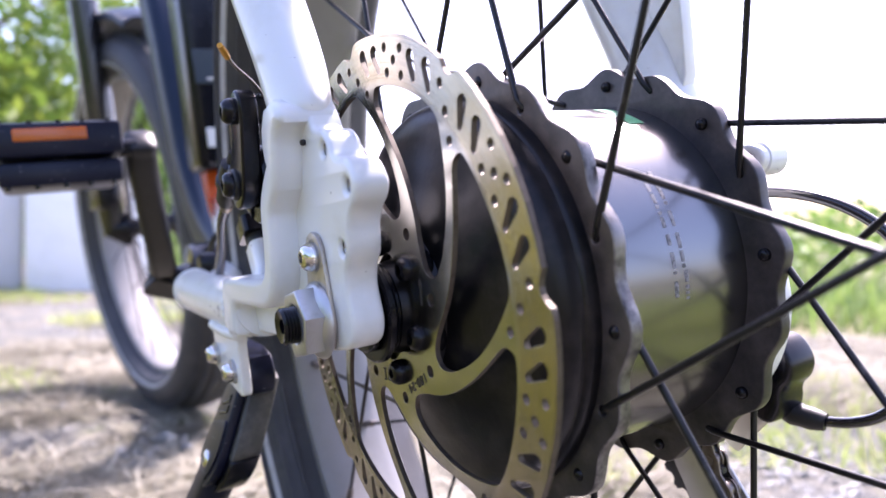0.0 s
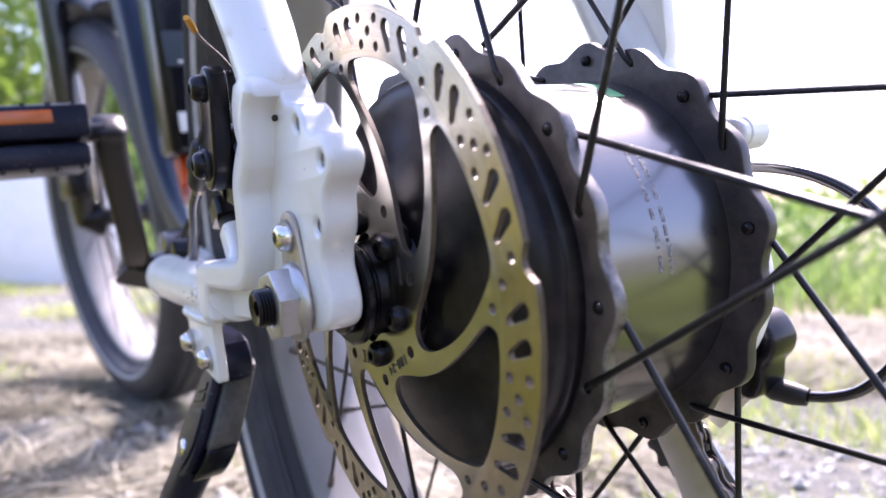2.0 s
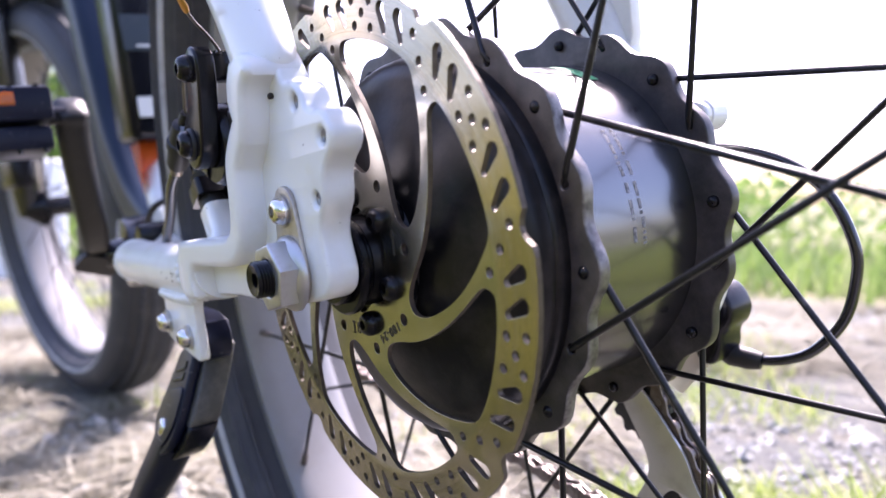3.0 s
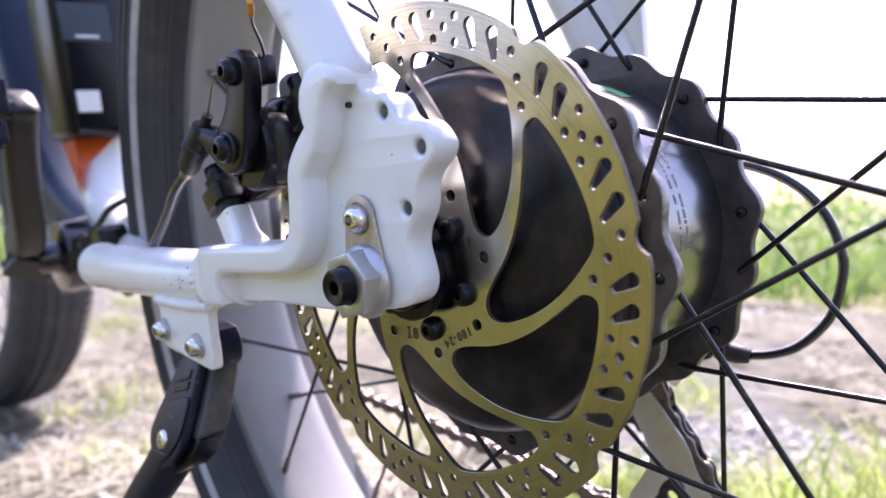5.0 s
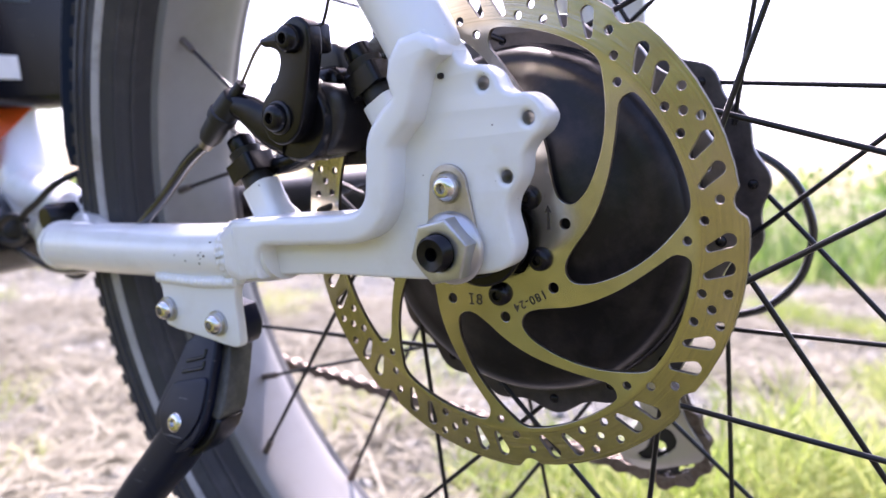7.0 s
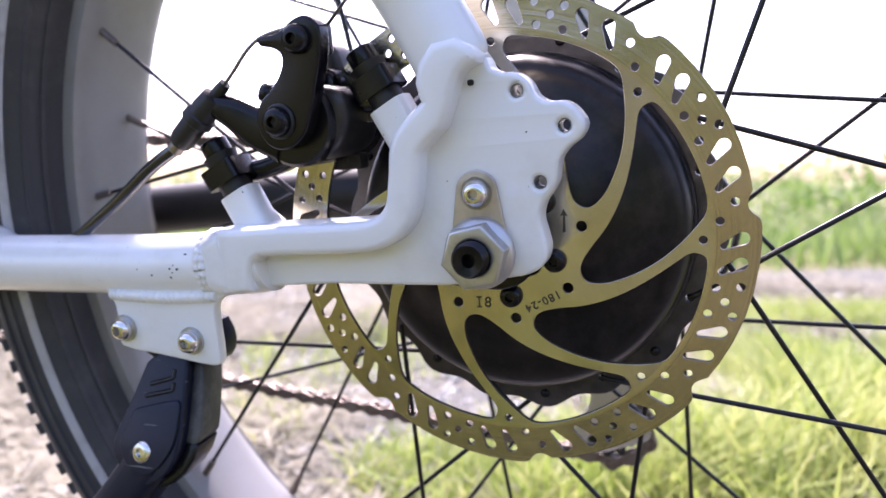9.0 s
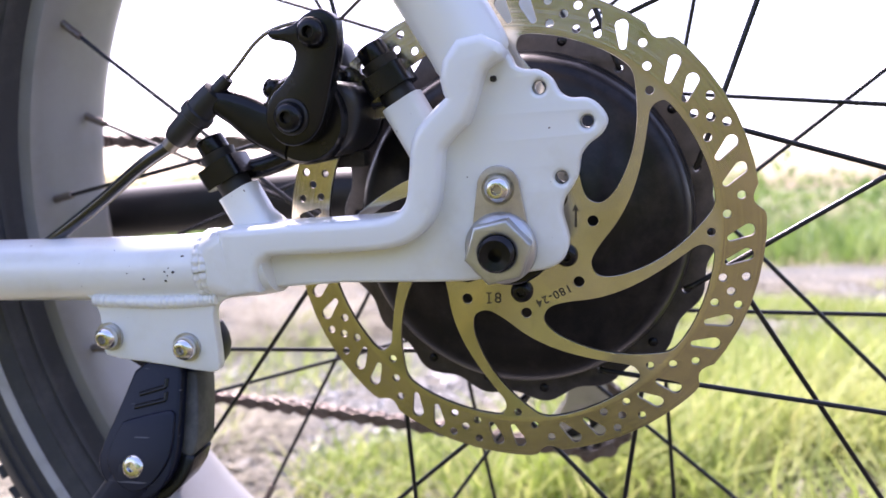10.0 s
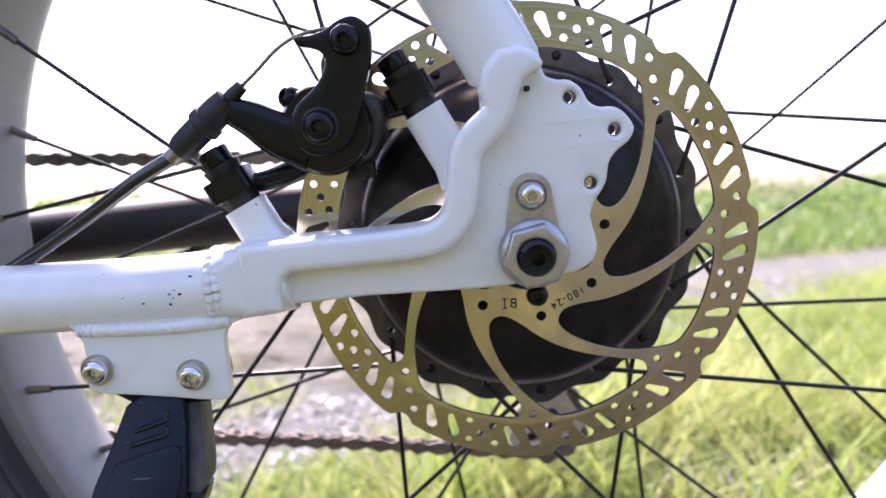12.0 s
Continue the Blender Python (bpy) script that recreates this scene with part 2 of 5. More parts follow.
def plate(loops, y0, y1, bevel=0.0003, res=1):
    """A flat piece cut out by loops (outline first, then holes) in x and z, from y0 to y1."""
    cu = bpy.data.curves.new("cut", 'CURVE')
    cu.dimensions, cu.fill_mode = '2D', 'BOTH'
    cu.extrude, cu.bevel_depth, cu.bevel_resolution, cu.offset = max(abs(y1 - y0) / 2 - bevel, 1e-5), bevel, res, -bevel
    for loop in loops:
        sp = cu.splines.new('POLY')
        sp.points.add(len(loop) - 1)
        for q, p in zip(sp.points, loop):
            q.co = (p[0], p[1], 0, 1)
        sp.use_cyclic_u = True
    ob = new("cut", cu)
    me = bpy.data.meshes.new_from_object(ob.evaluated_get(bpy.context.evaluated_depsgraph_get()))
    bpy.data.objects.remove(ob)
    bm = bmesh.new()
    bm.from_mesh(me)
    bpy.data.meshes.remove(me)
    bmesh.ops.remove_doubles(bm, verts=bm.verts, dist=1e-6)
    yc = (y0 + y1) / 2
    for v in bm.verts:
        v.co = (v.co.x, yc - v.co.z, v.co.y)
    return bm


def lathe(profile, n=48, about=(0, 0, 0), axis='Y', closed=False):
    """Turn (radius, along) round an axis."""
    bm = bmesh.new()
    rings = []
    for r, a in profile:
        ring = []
        for k in range(n if r > 1e-6 else 1):
            w = 2 * math.pi * k / n
            u, v = r * math.cos(w), r * math.sin(w)
            co = {'Y': (u, a, v), 'Z': (u, v, a), 'X': (a, u, v)}[axis]
            ring.append(bm.verts.new(Vector(co) + Vector(about)))
        rings.append(ring)
    pairs = list(zip(rings, rings[1:])) + ([(rings[-1], rings[0])] if closed else [])
    for a, b in pairs:
        for k in range(n):
            q = [a[k % len(a)], a[(k + 1) % len(a)], b[(k + 1) % len(b)], b[k % len(b)]]
            q = [v for i, v in enumerate(q) if v not in q[:i]]
            if len(q) > 2:
                bm.faces.new(q)
    bmesh.ops.recalc_face_normals(bm, faces=bm.faces)
    return bm


def sweep(path, profile, caps=True, up=(0, 0, 1), bm=None):
    """Carry a closed profile along a path. profile: a radius, a list of radii, or a function of the share of the way that gives (u, v) points; u is sideways, v along up."""
    bm = bm or bmesh.new()
    P = [Vector(p) for p in path]
    last = len(P) - 1
    rings = []
    ref = Vector(up)
    for i, p in enumerate(P):
        t = (P[min(i + 1, last)] - P[max(i - 1, 0)]).normalized()
        side = t.cross(ref)
        side = side.normalized() if side.length > 1e-4 else t.orthogonal().normalized()
        v = side.cross(t).normalized()
        if callable(profile):
            pts = profile(i / last)
        else:
            r = profile[i] if isinstance(profile, (list, tuple)) else profile
            pts = circle(0, 0, r, 14)
        rings.append([bm.verts.new(p + side * a + v * b) for a, b in pts])
    for a, b in zip(rings, rings[1:]):
        n = len(a)
        for k in range(n):
            bm.faces.new((a[k], a[(k + 1) % n], b[(k + 1) % n], b[k]))
    if caps:
        bm.faces.new(rings[0][::-1])
        bm.faces.new(rings[-1])
    bmesh.ops.recalc_face_normals(bm, faces=bm.faces)
    return bm


def rounded(w, h, r, n=4):
    """A rounded rectangle as (u, v) points."""
    out = []
    for cx, cy, s in ((w / 2 - r, h / 2 - r, 0), (-w / 2 + r, h / 2 - r, 1), (-w / 2 + r, -h / 2 + r, 2), (w / 2 - r, -h / 2 + r, 3)):
        for k in range(n + 1):
            a = (s + k / n) * math.pi / 2
            out.append((cx + r * math.cos(a), cy + r * math.sin(a)))
    return out


def block(lo, hi, bevel=0.002, seg=2):
    """A box with rounded edges."""
    bm = bmesh.new()
    lo, hi = Vector(lo), Vector(hi)
    bmesh.ops.create_cube(bm, size=1, matrix=Matrix.Translation((lo + hi) / 2) @ Matrix.Diagonal((*(hi - lo), 1)))
    bmesh.ops.bevel(bm, geom=list(bm.edges), offset=bevel, segments=seg, profile=0.5, affect='EDGES')
    return bm


def move(bm, m):
    bmesh.ops.transform(bm, matrix=m, verts=bm.verts)
    return bm


def join(*bms):
    out = bms[0]
    for b in bms[1:]:
        me = mesh_of(b)
        out.from_mesh(me)
        bpy.data.meshes.remove(me)
    return out


def axis_to(d):
    """Turns the y axis towards d."""
    return Vector((0, 1, 0)).rotation_difference(Vector(d).normalized()).to_matrix().to_4x4()


def socket_screw(name, at, d, r, h, mat, parent, dark, label="", hexed=True, washer=0.0, sides=6):
    """A button-head screw: its head points along d from at; the socket in it is a dark part."""
    m = Matrix.Translation(at) @ axis_to(d)
    s = r * 0.38
    prof = [(r * 1.0, 0), (r * 1.0, h * 0.25), (r * 0.93, h * 0.6), (r * 0.75, h * 0.88), (r * 0.55, h), (s, h), (s * 0.96, h * 0.35), (0, h * 0.33)]
    bm = move(lathe(prof, 28), m)
    head = part(name, bm, mat, parent, label)
    if washer:
        part("washer", move(lathe([(r * 0.5, 0), (washer, 0), (washer, -0.0012), (r * 0.5, -0.0012)], 32, closed=True), m), STEEL, head)
    star = [(s * (1.0 if k % 2 else 0.72) * math.cos(k * math.pi / sides), s * (1.0 if k % 2 else 0.72) * math.sin(k * math.pi / sides)) for k in range(sides * 2)]
    part("socket", move(plate([star], h * 0.34, h * 0.5, 0.00005, 0), m), dark, head)
    return head


GRIT = Mat("dusty_stand_metal", (0.042, 0.041, 0.038), 0.5)
GRIT.tint(GRIT.ramp(GRIT.noise(80, 6, 0.7), 0.45, 0.8), (0.125, 0.118, 0.10)).bump(GRIT.noise(200, 4), 0.2, 0.001)
# blue of the base and tint is reflected sky put into black paint
NAVY = Mat("sky_tinted_black_paint", (0.009, 0.018, 0.038), 0.36, 0.0, 0.0, 0.2)
NAVY.tint(NAVY.ramp(NAVY.noise(20, 5), 0.5, 0.9), (0.018, 0.028, 0.050))
SLATE = Mat("slate_grey_plastic", (0.035, 0.050, 0.062), 0.4, 0.0, 0.0, 0.3)
SLATE.tint(SLATE.ramp(SLATE.noise(60, 4), 0.5, 0.8), (0.055, 0.066, 0.075))
# near-black: shade of sockets and slots put into the colour; also paint chips
DARK = Mat("recess_shade_and_chips", (0.02, 0.017, 0.015), 0.6, 0.3)
DARK.tint(DARK.ramp(DARK.noise(400, 3), 0.5, 0.8), (0.06, 0.05, 0.045))

# ---- the bicycle ----
bike = thing("bicycle", "white electric bicycle with hub motor, leaning on its black side stand", "bicycle", BIKE)

# brake rotor: eight curved arms, notched edge, slots and holes in the rubbing band


def ring_at(r, a):
    return (r * math.cos(radians(a)), r * math.sin(radians(a)))


def drop_slot(a_in, a_out, r_in, r_out, w_in, w_out):
    """A teardrop slot from an inner to an outer point, wider outside."""
    p, q = Vector(ring_at(r_in, a_in)), Vector(ring_at(r_out, a_out))
    d = (q - p).normalized()
    n = Vector((-d.y, d.x))
    pts = []
    for k in range(9):
        w = -math.pi / 2 + math.pi * k / 8
        pts.append(q + d * w_out * math.cos(w) + n * w_out * math.sin(w))
    for k in range(7):
        w = math.pi / 2 + math.pi * k / 6
        pts.append(p + d * w_in * math.cos(w) + n * w_in * math.sin(w))
    return pts


loops = []
edge = []
for k in range(8):
    for da, r in ((-3.4, 89.6), (-2.6, 89.2), (-1.4, 87.2), (-0.4, 86.2), (0.8, 86.0), (2.0, 86.6), (3.6, 88.2), (8, 88.5), (14, 88.8), (20, 89.1), (26, 89.3), (32, 89.5), (37, 89.7), (40.5, 89.8)):
        edge.append(ring_at(r / 1000, 6.9 + 45 * k + da))
loops.append(edge)
loops.append([ring_at(0.0172 + 0.0016 * math.cos(radians(6 * (a - 20))), a) for a in range(0, 360, 4)])
for k in range(8):
    o = 45 * k - 0.5
    upper = [(r, -4.0 - 0.75 * (67 - r) - 0.019 * (67 - r) ** 2) for r in (33.5, 39, 45, 51, 57, 63, 67.5)]
    lower = [(r, -38.9 - 0.95 * (71.9 - r)) for r in (69, 63, 57, 51, 45, 41)]
    shape = upper + [(71.5, -4.0), (73.4, -5.6), (73.6, -13), (73.8, -20), (74.0, -27), (74.0, -33), (73.4, -37.6)] + lower + [(36, -71.5), (32.6, -69.0), (31.0, -62.5)]
    loops.append(chaikin([ring_at(r / 1000, a + o) for r, a in shape], 2))
    loops.append([Vector(ring_at(0.0308, 9.0 + o)) + Vector(c) for c in circle(0, 0, 0.0020, 14)])
    for r, a in ((71.4, 0), (76.9, 4.8), (82.3, 9.1), (77.4, -12.4), (85.0, -11.0), (81.4, -15.4), (77.4, -19.5), (85.2, -18.2)):
        loops.append([Vector(ring_at(r / 1000, a + o)) + Vector(c) for c in circle(0, 0, 0.00150, 10)])
    for ai, ao in ((-1.6, 0.4), (-8.0, -5.6), (-25.2, -22.8), (-32.2, -29.5)):
        loops.append(drop_slot(ai + o, ao + o, 0.0780, 0.0838, 0.0012, 0.00225))
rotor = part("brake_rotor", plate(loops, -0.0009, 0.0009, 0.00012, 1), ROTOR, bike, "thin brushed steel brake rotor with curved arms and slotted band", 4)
rotor.data.materials.append(CUT.m)
for p in rotor.data.polygons:
    if abs(p.normal.y) < 0.6:
        p.material_index = 1
for k in range(6):
    x, z = ring_at(0.022, -21.5 + 60 * k)
    socket_screw("rotor_bolt", (x, -0.001, z), (0, -1, 0), 0.0043, 0.0036, BLACK, rotor, DARK, "black rotor bolt")


def lettering(name, body, size, at, turn, parent, mat, y=-0.00105):
    cu = bpy.data.curves.new("letters", 'FONT')
    cu.body, cu.size, cu.align_x, cu.align_y, cu.extrude, cu.space_character = body, size, 'CENTER', 'CENTER', 0.00004, 1.2
    cu.offset = size * 0.012
    ob = new("letters", cu)
    me = bpy.data.meshes.new_from_object(ob.evaluated_get(bpy.context.evaluated_depsgraph_get()))
    bpy.data.objects.remove(ob)
    bm = bmesh.new()
    bm.from_mesh(me)
    c, s = math.cos(radians(turn)), math.sin(radians(turn))
    for v in bm.verts:
        a, b = v.co.x * c - v.co.y * s, v.co.x * s + v.co.y * c
        v.co = (at[0] + a, y - v.co.z, at[1] + b)
    return part(name, bm, mat, parent)


lettering("size_marking", "180-24", 0.0044, (0.0152, -0.0236), 206, rotor, INK)
lettering("mould_marking", "8", 0.0058, (-0.0062, -0.0247), -3, rotor, INK)
SERIF = [(-0.0012, -0.0022), (0.0012, -0.0022), (0.0012, -0.0017), (0.0003, -0.0017), (0.0003, 0.0017), (0.0012, 0.0017), (0.0012, 0.0022), (-0.0012, 0.0022), (-0.0012, 0.0017), (-0.0003, 0.0017), (-0.0003, -0.0017), (-0.0012, -0.0017)]
part("mould_marking", plate([[(x * 0.85 - 0.0097, z - 0.0245) for x, z in SERIF]], -0.00115, -0.00095, 0.00002, 0), INK, rotor)
ARW = [(0.0004, -0.004), (0.0004, 0.0022), (0.0013, 0.0018), (0.0, 0.0045), (-0.0013, 0.0018), (-0.0002, 0.0022), (-0.0006, -0.004)]
part("arrow_marking", plate([[(0.0243 + x, 0.0065 + z) for x, z in ARW]], -0.00115, -0.00095, 0.00002, 0), INK, rotor)

# hub motor
hub = part("hub_motor", lathe([(0.0630, 0.0365), (0.0634, 0.040), (0.0634, 0.094), (0.0640, 0.097), (0.0640, 0.0995)], 96), SHELL, bike, "satin black hub motor shell")
cover = [(0.0, -0.004), (0.0115, -0.004), (0.0150, -0.0035), (0.0160, 0.0012), (0.0250, 0.0020), (0.0268, 0.0060), (0.0355, 0.0076), (0.0372, 0.0088), (0.0460, 0.0104), (0.0480, 0.0122),
         (0.0560, 0.0138), (0.0605, 0.0152), (0.0645, 0.0176), (0.0668, 0.0208), (0.0680, 0.0245), (0.0682, 0.0262), (0.0690, 0.0270), (0.0694, 0.0300), (0.0694, 0.0312)]
part("motor_cover", lathe(cover, 96), COVER, hub, "stepped dusty black motor side cover")

lugs = [ring_at(0.0245 + 0.0035 * math.cos(radians(6 * (a + 21.5))), a) for a in range(0, 360, 4)]
part("rotor_mount", plate([lugs, circle(0, 0, 0.012, 24)], 0.0009, 0.0060, 0.0015, 3), BLACK, hub, "black lobed rotor mount")


def flange_edge(phase, grow=0.0):
    return [ring_at(0.0764 + grow + 0.0017 * math.cos(radians(18 * (a - phase))) + 0.0007 * math.cos(radians(9 * (a - phase))), a) for a in np.arange(0, 360, 2.0)]


NEAR0, FAR0 = 15.5, 5.8
NEAR_R, FAR_R = 0.0722, 0.0718
part("near_flange", plate([flange_edge(NEAR0 + 20, 0.0018), circle(0, 0, 0.0640, 72)] + [circle(*ring_at(NEAR_R, NEAR0 + 40 * k), 0.0016, 8) for k in range(9)], 0.0312, 0.0358, 0.0006, 2), FLANGE, hub, "black scalloped spoke flange")
for fl in hub.children:
    if fl.name.startswith("near_flange"):
        fl.data.materials.append(WORN.m)
        for p in fl.data.polygons:
            c = p.center
            if abs(p.normal.y) < 0.9 and math.hypot(c.x, c.z) > 0.0735 and p.normal.x * c.x + p.normal.z * c.z > 0.02:
                p.material_index = 1
part("far_flange", plate([flange_edge(FAR0), circle(0, 0, 0.0625, 72)], 0.0995, 0.1042, 0.0006, 2), FLANGE, hub, "black scalloped spoke flange")
part("far_cover", lathe([(0.070, 0.1042), (0.069, 0.108), (0.060, 0.114), (0.030, 0.120), (0.016, 0.124), (0.0, 0.124)], 64), FLANGE, hub)
# worn stamped lines on the shell, and a green sticker on top
for row, (y, a0, a1) in enumerate(((0.0675, -3.0, 33.0), (0.0717, 5.0, 31.0), (0.0722, -4.0, 1.0))):
    a = a0
    rnd = random.Random(row)
    while a < a1:
        w = rnd.choice((0.8, 1.1, 3.2, 4.6))
        bm = bmesh.new()
        n = max(1, round(w / 0.8))
        rim_a = [[bm.verts.new((0.06346 * math.cos(radians(a + w * k / n)), yy, 0.06346 * math.sin(radians(a + w * k / n)))) for k in range(n + 1)] for yy in (y - 0.0009, y + 0.0007)]
        for k in range(n):
            bm.faces.new((rim_a[0][k], rim_a[0][k + 1], rim_a[1][k + 1], rim_a[1][k]))
        part("stamped_mark", bm, ENGRAVE, hub)
        a += w + rnd.choice((0.6, 0.6, 0.8, 2.0))
bm = bmesh.new()
grid = [[bm.verts.new((0.0636 * math.cos(radians(a)), y, 0.0636 * math.sin(radians(a)))) for a in range(58, 77, 3)] for y in (0.083, 0.086, 0.090)]
for r0, r1 in zip(grid, grid[1:]):
    for k in range(len(r0) - 1):
        bm.faces.new((r0[k], r0[k + 1], r1[k + 1], r1[k]))
part("sticker", bm, GREEN, hub, "small green sticker")

# axle, nut, torque washer
part("axle", lathe([(0.0, -0.0330), (0.0024, -0.0330), (0.0024, -0.0385), (0.0052, -0.0392)] + [(0.0060 if k % 2 else 0.0055, -0.0388 + 0.0005 * k) for k in range(24)] + [(0.0060, 0.0)], 32), BLACK, bike, "black threaded axle end with a socket")
hexa = circle(0, 0, 0.0117, 6, radians(12))
nut = part("axle_nut", join(plate([hexa, circle(0, 0, 0.0062, 24)], -0.0345, -0.0275, 0.0009, 2), lathe([(0.0100, -0.0290), (0.0116, -0.0280), (0.0125, -0.0268), (0.0126, -0.0258), (0.0062, -0.0258)], 48)), STEEL, bike, "plated steel axle nut")
tear = []
for k in range(21):
    w = math.pi + math.pi * k / 20
    tear.append((0.0108 * math.cos(w), 0.0108 * math.sin(w)))
for k in range(13):
    w = math.pi * k / 12
    tear.append((0.0074 * math.cos(w), 0.0210 + 0.0074 * math.sin(w)))
part("torque_washer", plate([tear, circle(0, 0, 0.0062, 20)], -0.0257, -0.0240, 0.0004, 2), WASHER, bike, "stained steel torque washer plate")
socket_screw("washer_screw", (0.0, -0.0257, 0.0205), (0, -1, 0), 0.0047, 0.0042, CHROME, bike, WASHER, "bright button screw", washer=0.0056)
for r, y0, y1 in ((0.0135, -0.0130, -0.0095), (0.0175, -0.0095, -0.0060), (0.0155, -0.0060, -0.0035)):
    part("axle_spacer", lathe([(0.006, y0), (r - 0.0008, y0), (r, y0 + 0.0008), (r, y1 - 0.0008), (r - 0.0008, y1), (0.006, y1)], 48), BLACK, bike)

# dropout: flat plate with lobes, proud rounded bar along its front edge
lobes = [(-95, -12.5), (-60, -12.5), (-26, -12.5), (-10, -12), (8, -9.5), (16, -8), (21, -5), (23, 0), (22.3, 5), (21, 11), (22.2, 16), (25, 20), (27, 24), (28, 30), (31, 34), (35, 37), (37, 41.5), (34, 46.5), (30, 49), (25, 49.3), (21.4, 51.5), (19, 56), (15, 59), (11, 59.4), (7, 61), (5, 65), (-2, 72), (-16, 66), (-16, 50), (-24, 40), (-26, 26), (-30, 16), (-44, 8), (-95, 8)]
outline = [p / 1000 for p in smooth_path([(x, z, 0) for x, z in lobes], 3, True)]
holes = [circle(x / 1000, z / 1000, 0.0023, 14) for x, z in ((15.0, 53.2), (30.2, 41.2), (21.4, 23.2))]
drop = part("dropout", plate([[(p.x, p.y) for p in outline]] + holes, -0.0240, -0.0130, 0.0016, 3), WHITE, bike, "thick white painted dropout plate with threaded holes")
for x, z in ((15.0, 53.2), (30.2, 41.2), (21.4, 23.2)):
    part("threaded_hole", lathe([(0.0023 if k % 2 else 0.00205, -0.0228 + 0.0005 * k) for k in range(18)], 14, (x / 1000, 0, z / 1000)), STEEL, drop)
bar = smooth_path([(-0.0115, -0.0240, 0.0475), (-0.0175, -0.0240, 0.0425), (-0.0222, -0.0240, 0.0365), (-0.0238, -0.0240, 0.026), (-0.0268, -0.0240, 0.0145), (-0.0360, -0.0240, 0.0078), (-0.056, -0.0240, 0.0062), (-0.078, -0.0235, 0.0056)], 5)
outer, inner = [], []
for k, p in enumerate(bar):
    d = bar[min(k + 1, len(bar) - 1)] - bar[max(k - 1, 0)]
    n = Vector((-d.z, 0, d.x)).normalized() * 0.0056
    outer.append((p.x - n.x, p.z - n.z))
    inner.append((p.x + n.x, p.z + n.z))
if outer[0][0] > inner[0][0]:
    outer, inner = inner, outer
crown = [(-0.0045, 0.0515), (-0.0030, 0.0560), (-0.0012, 0.0600), (0.0020, 0.0620), (0.0046, 0.0630), (0.0052, 0.0650), (0.0036, 0.0680), (-0.0020, 0.0710), (-0.0100, 0.0700), (-0.0150, 0.0640), (-0.0165, 0.0580), (-0.0155, 0.0530)]
foot = [(-0.0845, -0.0003), (-0.0875, -0.0020), (-0.0894, -0.0055), (-0.0900, -0.0095), (-0.0898, -0.0140), (-0.1040, -0.0158), (-0.1040, 0.0100), (-0.0920, 0.0106)]
part("dropout_rim", plate([crown + outer + foot[::-1] + inner[::-1]], -0.0338, -0.0132, 0.0030, 4), WHITE, drop, "", 50)
# dark block on the plate, coloured as the shadow in the drain hole
part("drain_slot_shade", block((-0.0009, -0.0256, 0.0560), (0.0013, -0.0238, 0.0580), 0.0007), DARK, drop)

# stays
stay = smooth_path([(-0.0060, -0.0212, 0.0615), (-0.0095, -0.0208, 0.0700), (-0.0205, -0.0195, 0.0890), (-0.047, -0.0200, 0.135), (-0.105, -0.020, 0.235), (-0.17, -0.01, 0.345)], 5)
seatstay = part("seatstay", sweep(stay, lambda f: [(u * (0.64 + 0.30 * min(1, 1.6 * f)), v * (0.97 - 0.24 * max(0, 1 - 9 * f) ** 1.5)) for u, v in circle(0, 0, 0.0138, 24)], up=(1, 0, 0)), WHITE, bike, "white seatstay tube")


def weld(path, r, parent, n=26, seed=1, ripple=0.34):
    """One bead of overlapping ripples."""
    rnd = random.Random(seed)
    P = smooth_path(path, max(4, -(-6 * n // (len(path) - 1))))
    radii = []
    for k in range(len(P)):
        radii.append(r * (1.08 - ripple + ripple * abs(math.sin(k * math.pi * n / len(P))) + rnd.uniform(-0.05, 0.05)))
    return part("weld", sweep(P, radii), WELD, parent, "", 60)


def ring_path(c, d, r, n=14, a0=0, a1=360, squash=1.0):
    d = Vector(d).normalized()
    u = d.orthogonal().normalized()
    v = d.cross(u)
    return [Vector(c) + (u * math.cos(radians(a0 + (a1 - a0) * k / n)) + v * math.sin(radians(a0 + (a1 - a0) * k / n)) * squash) * r for k in range(n + 1)]


for cx, cz, hu, hv, br, seed in ((-0.0083, 0.0680, 0.0082, 0.0102, 0.0018, 3),):
    oval = [Vector((cx, -0.0210, cz)) + Vector((0.89, 0, 0.455)) * hv * math.cos(2 * math.pi * k / 28) + Vector((0, hu * math.sin(2 * math.pi * k / 28), 0)) for k in range(29)]
    weld(oval, br, drop, 16, seed, 0.14)
stay2 = smooth_path([(-0.088, -0.0190, -0.0035), (-0.105, -0.0190, -0.0052), (-0.14, -0.0187, -0.0067), (-0.18, -0.0186, -0.0068), (-0.22, -0.0184, -0.0068), (-0.250, -0.0175, -0.0068), (-0.266, -0.0170, -0.0068)], 5)
chainstay = part("chainstay", sweep(stay2, lambda f: circle(0, 0, 0.0130 + 0.0003 * math.sin(min(1, f * 4) * math.pi), 28)), WHITE, bike, "white round chainstay tube with chipped paint")
cheek = [(-0.1000, -0.0235, -0.0030), (-0.1020, -0.0232, -0.0033), (-0.1050, -0.0222, -0.0039), (-0.1080, -0.0210, -0.0045), (-0.1110, -0.0200, -0.0050), (-0.1150, -0.0192, -0.0055)]
part("chainstay_end", sweep(cheek, lambda f: rounded(0.0208 + 0.0056 * f, 0.0262 + 0.0002 * f, 0.0046 + 0.0084 * f, 6)), WHITE, chainstay, "", 60)
weld(ring_path((-0.1150, -0.0192, -0.0056), (1, 0, 0), 0.0123, 28), 0.0020, chainstay, 26, 5, 0.24)
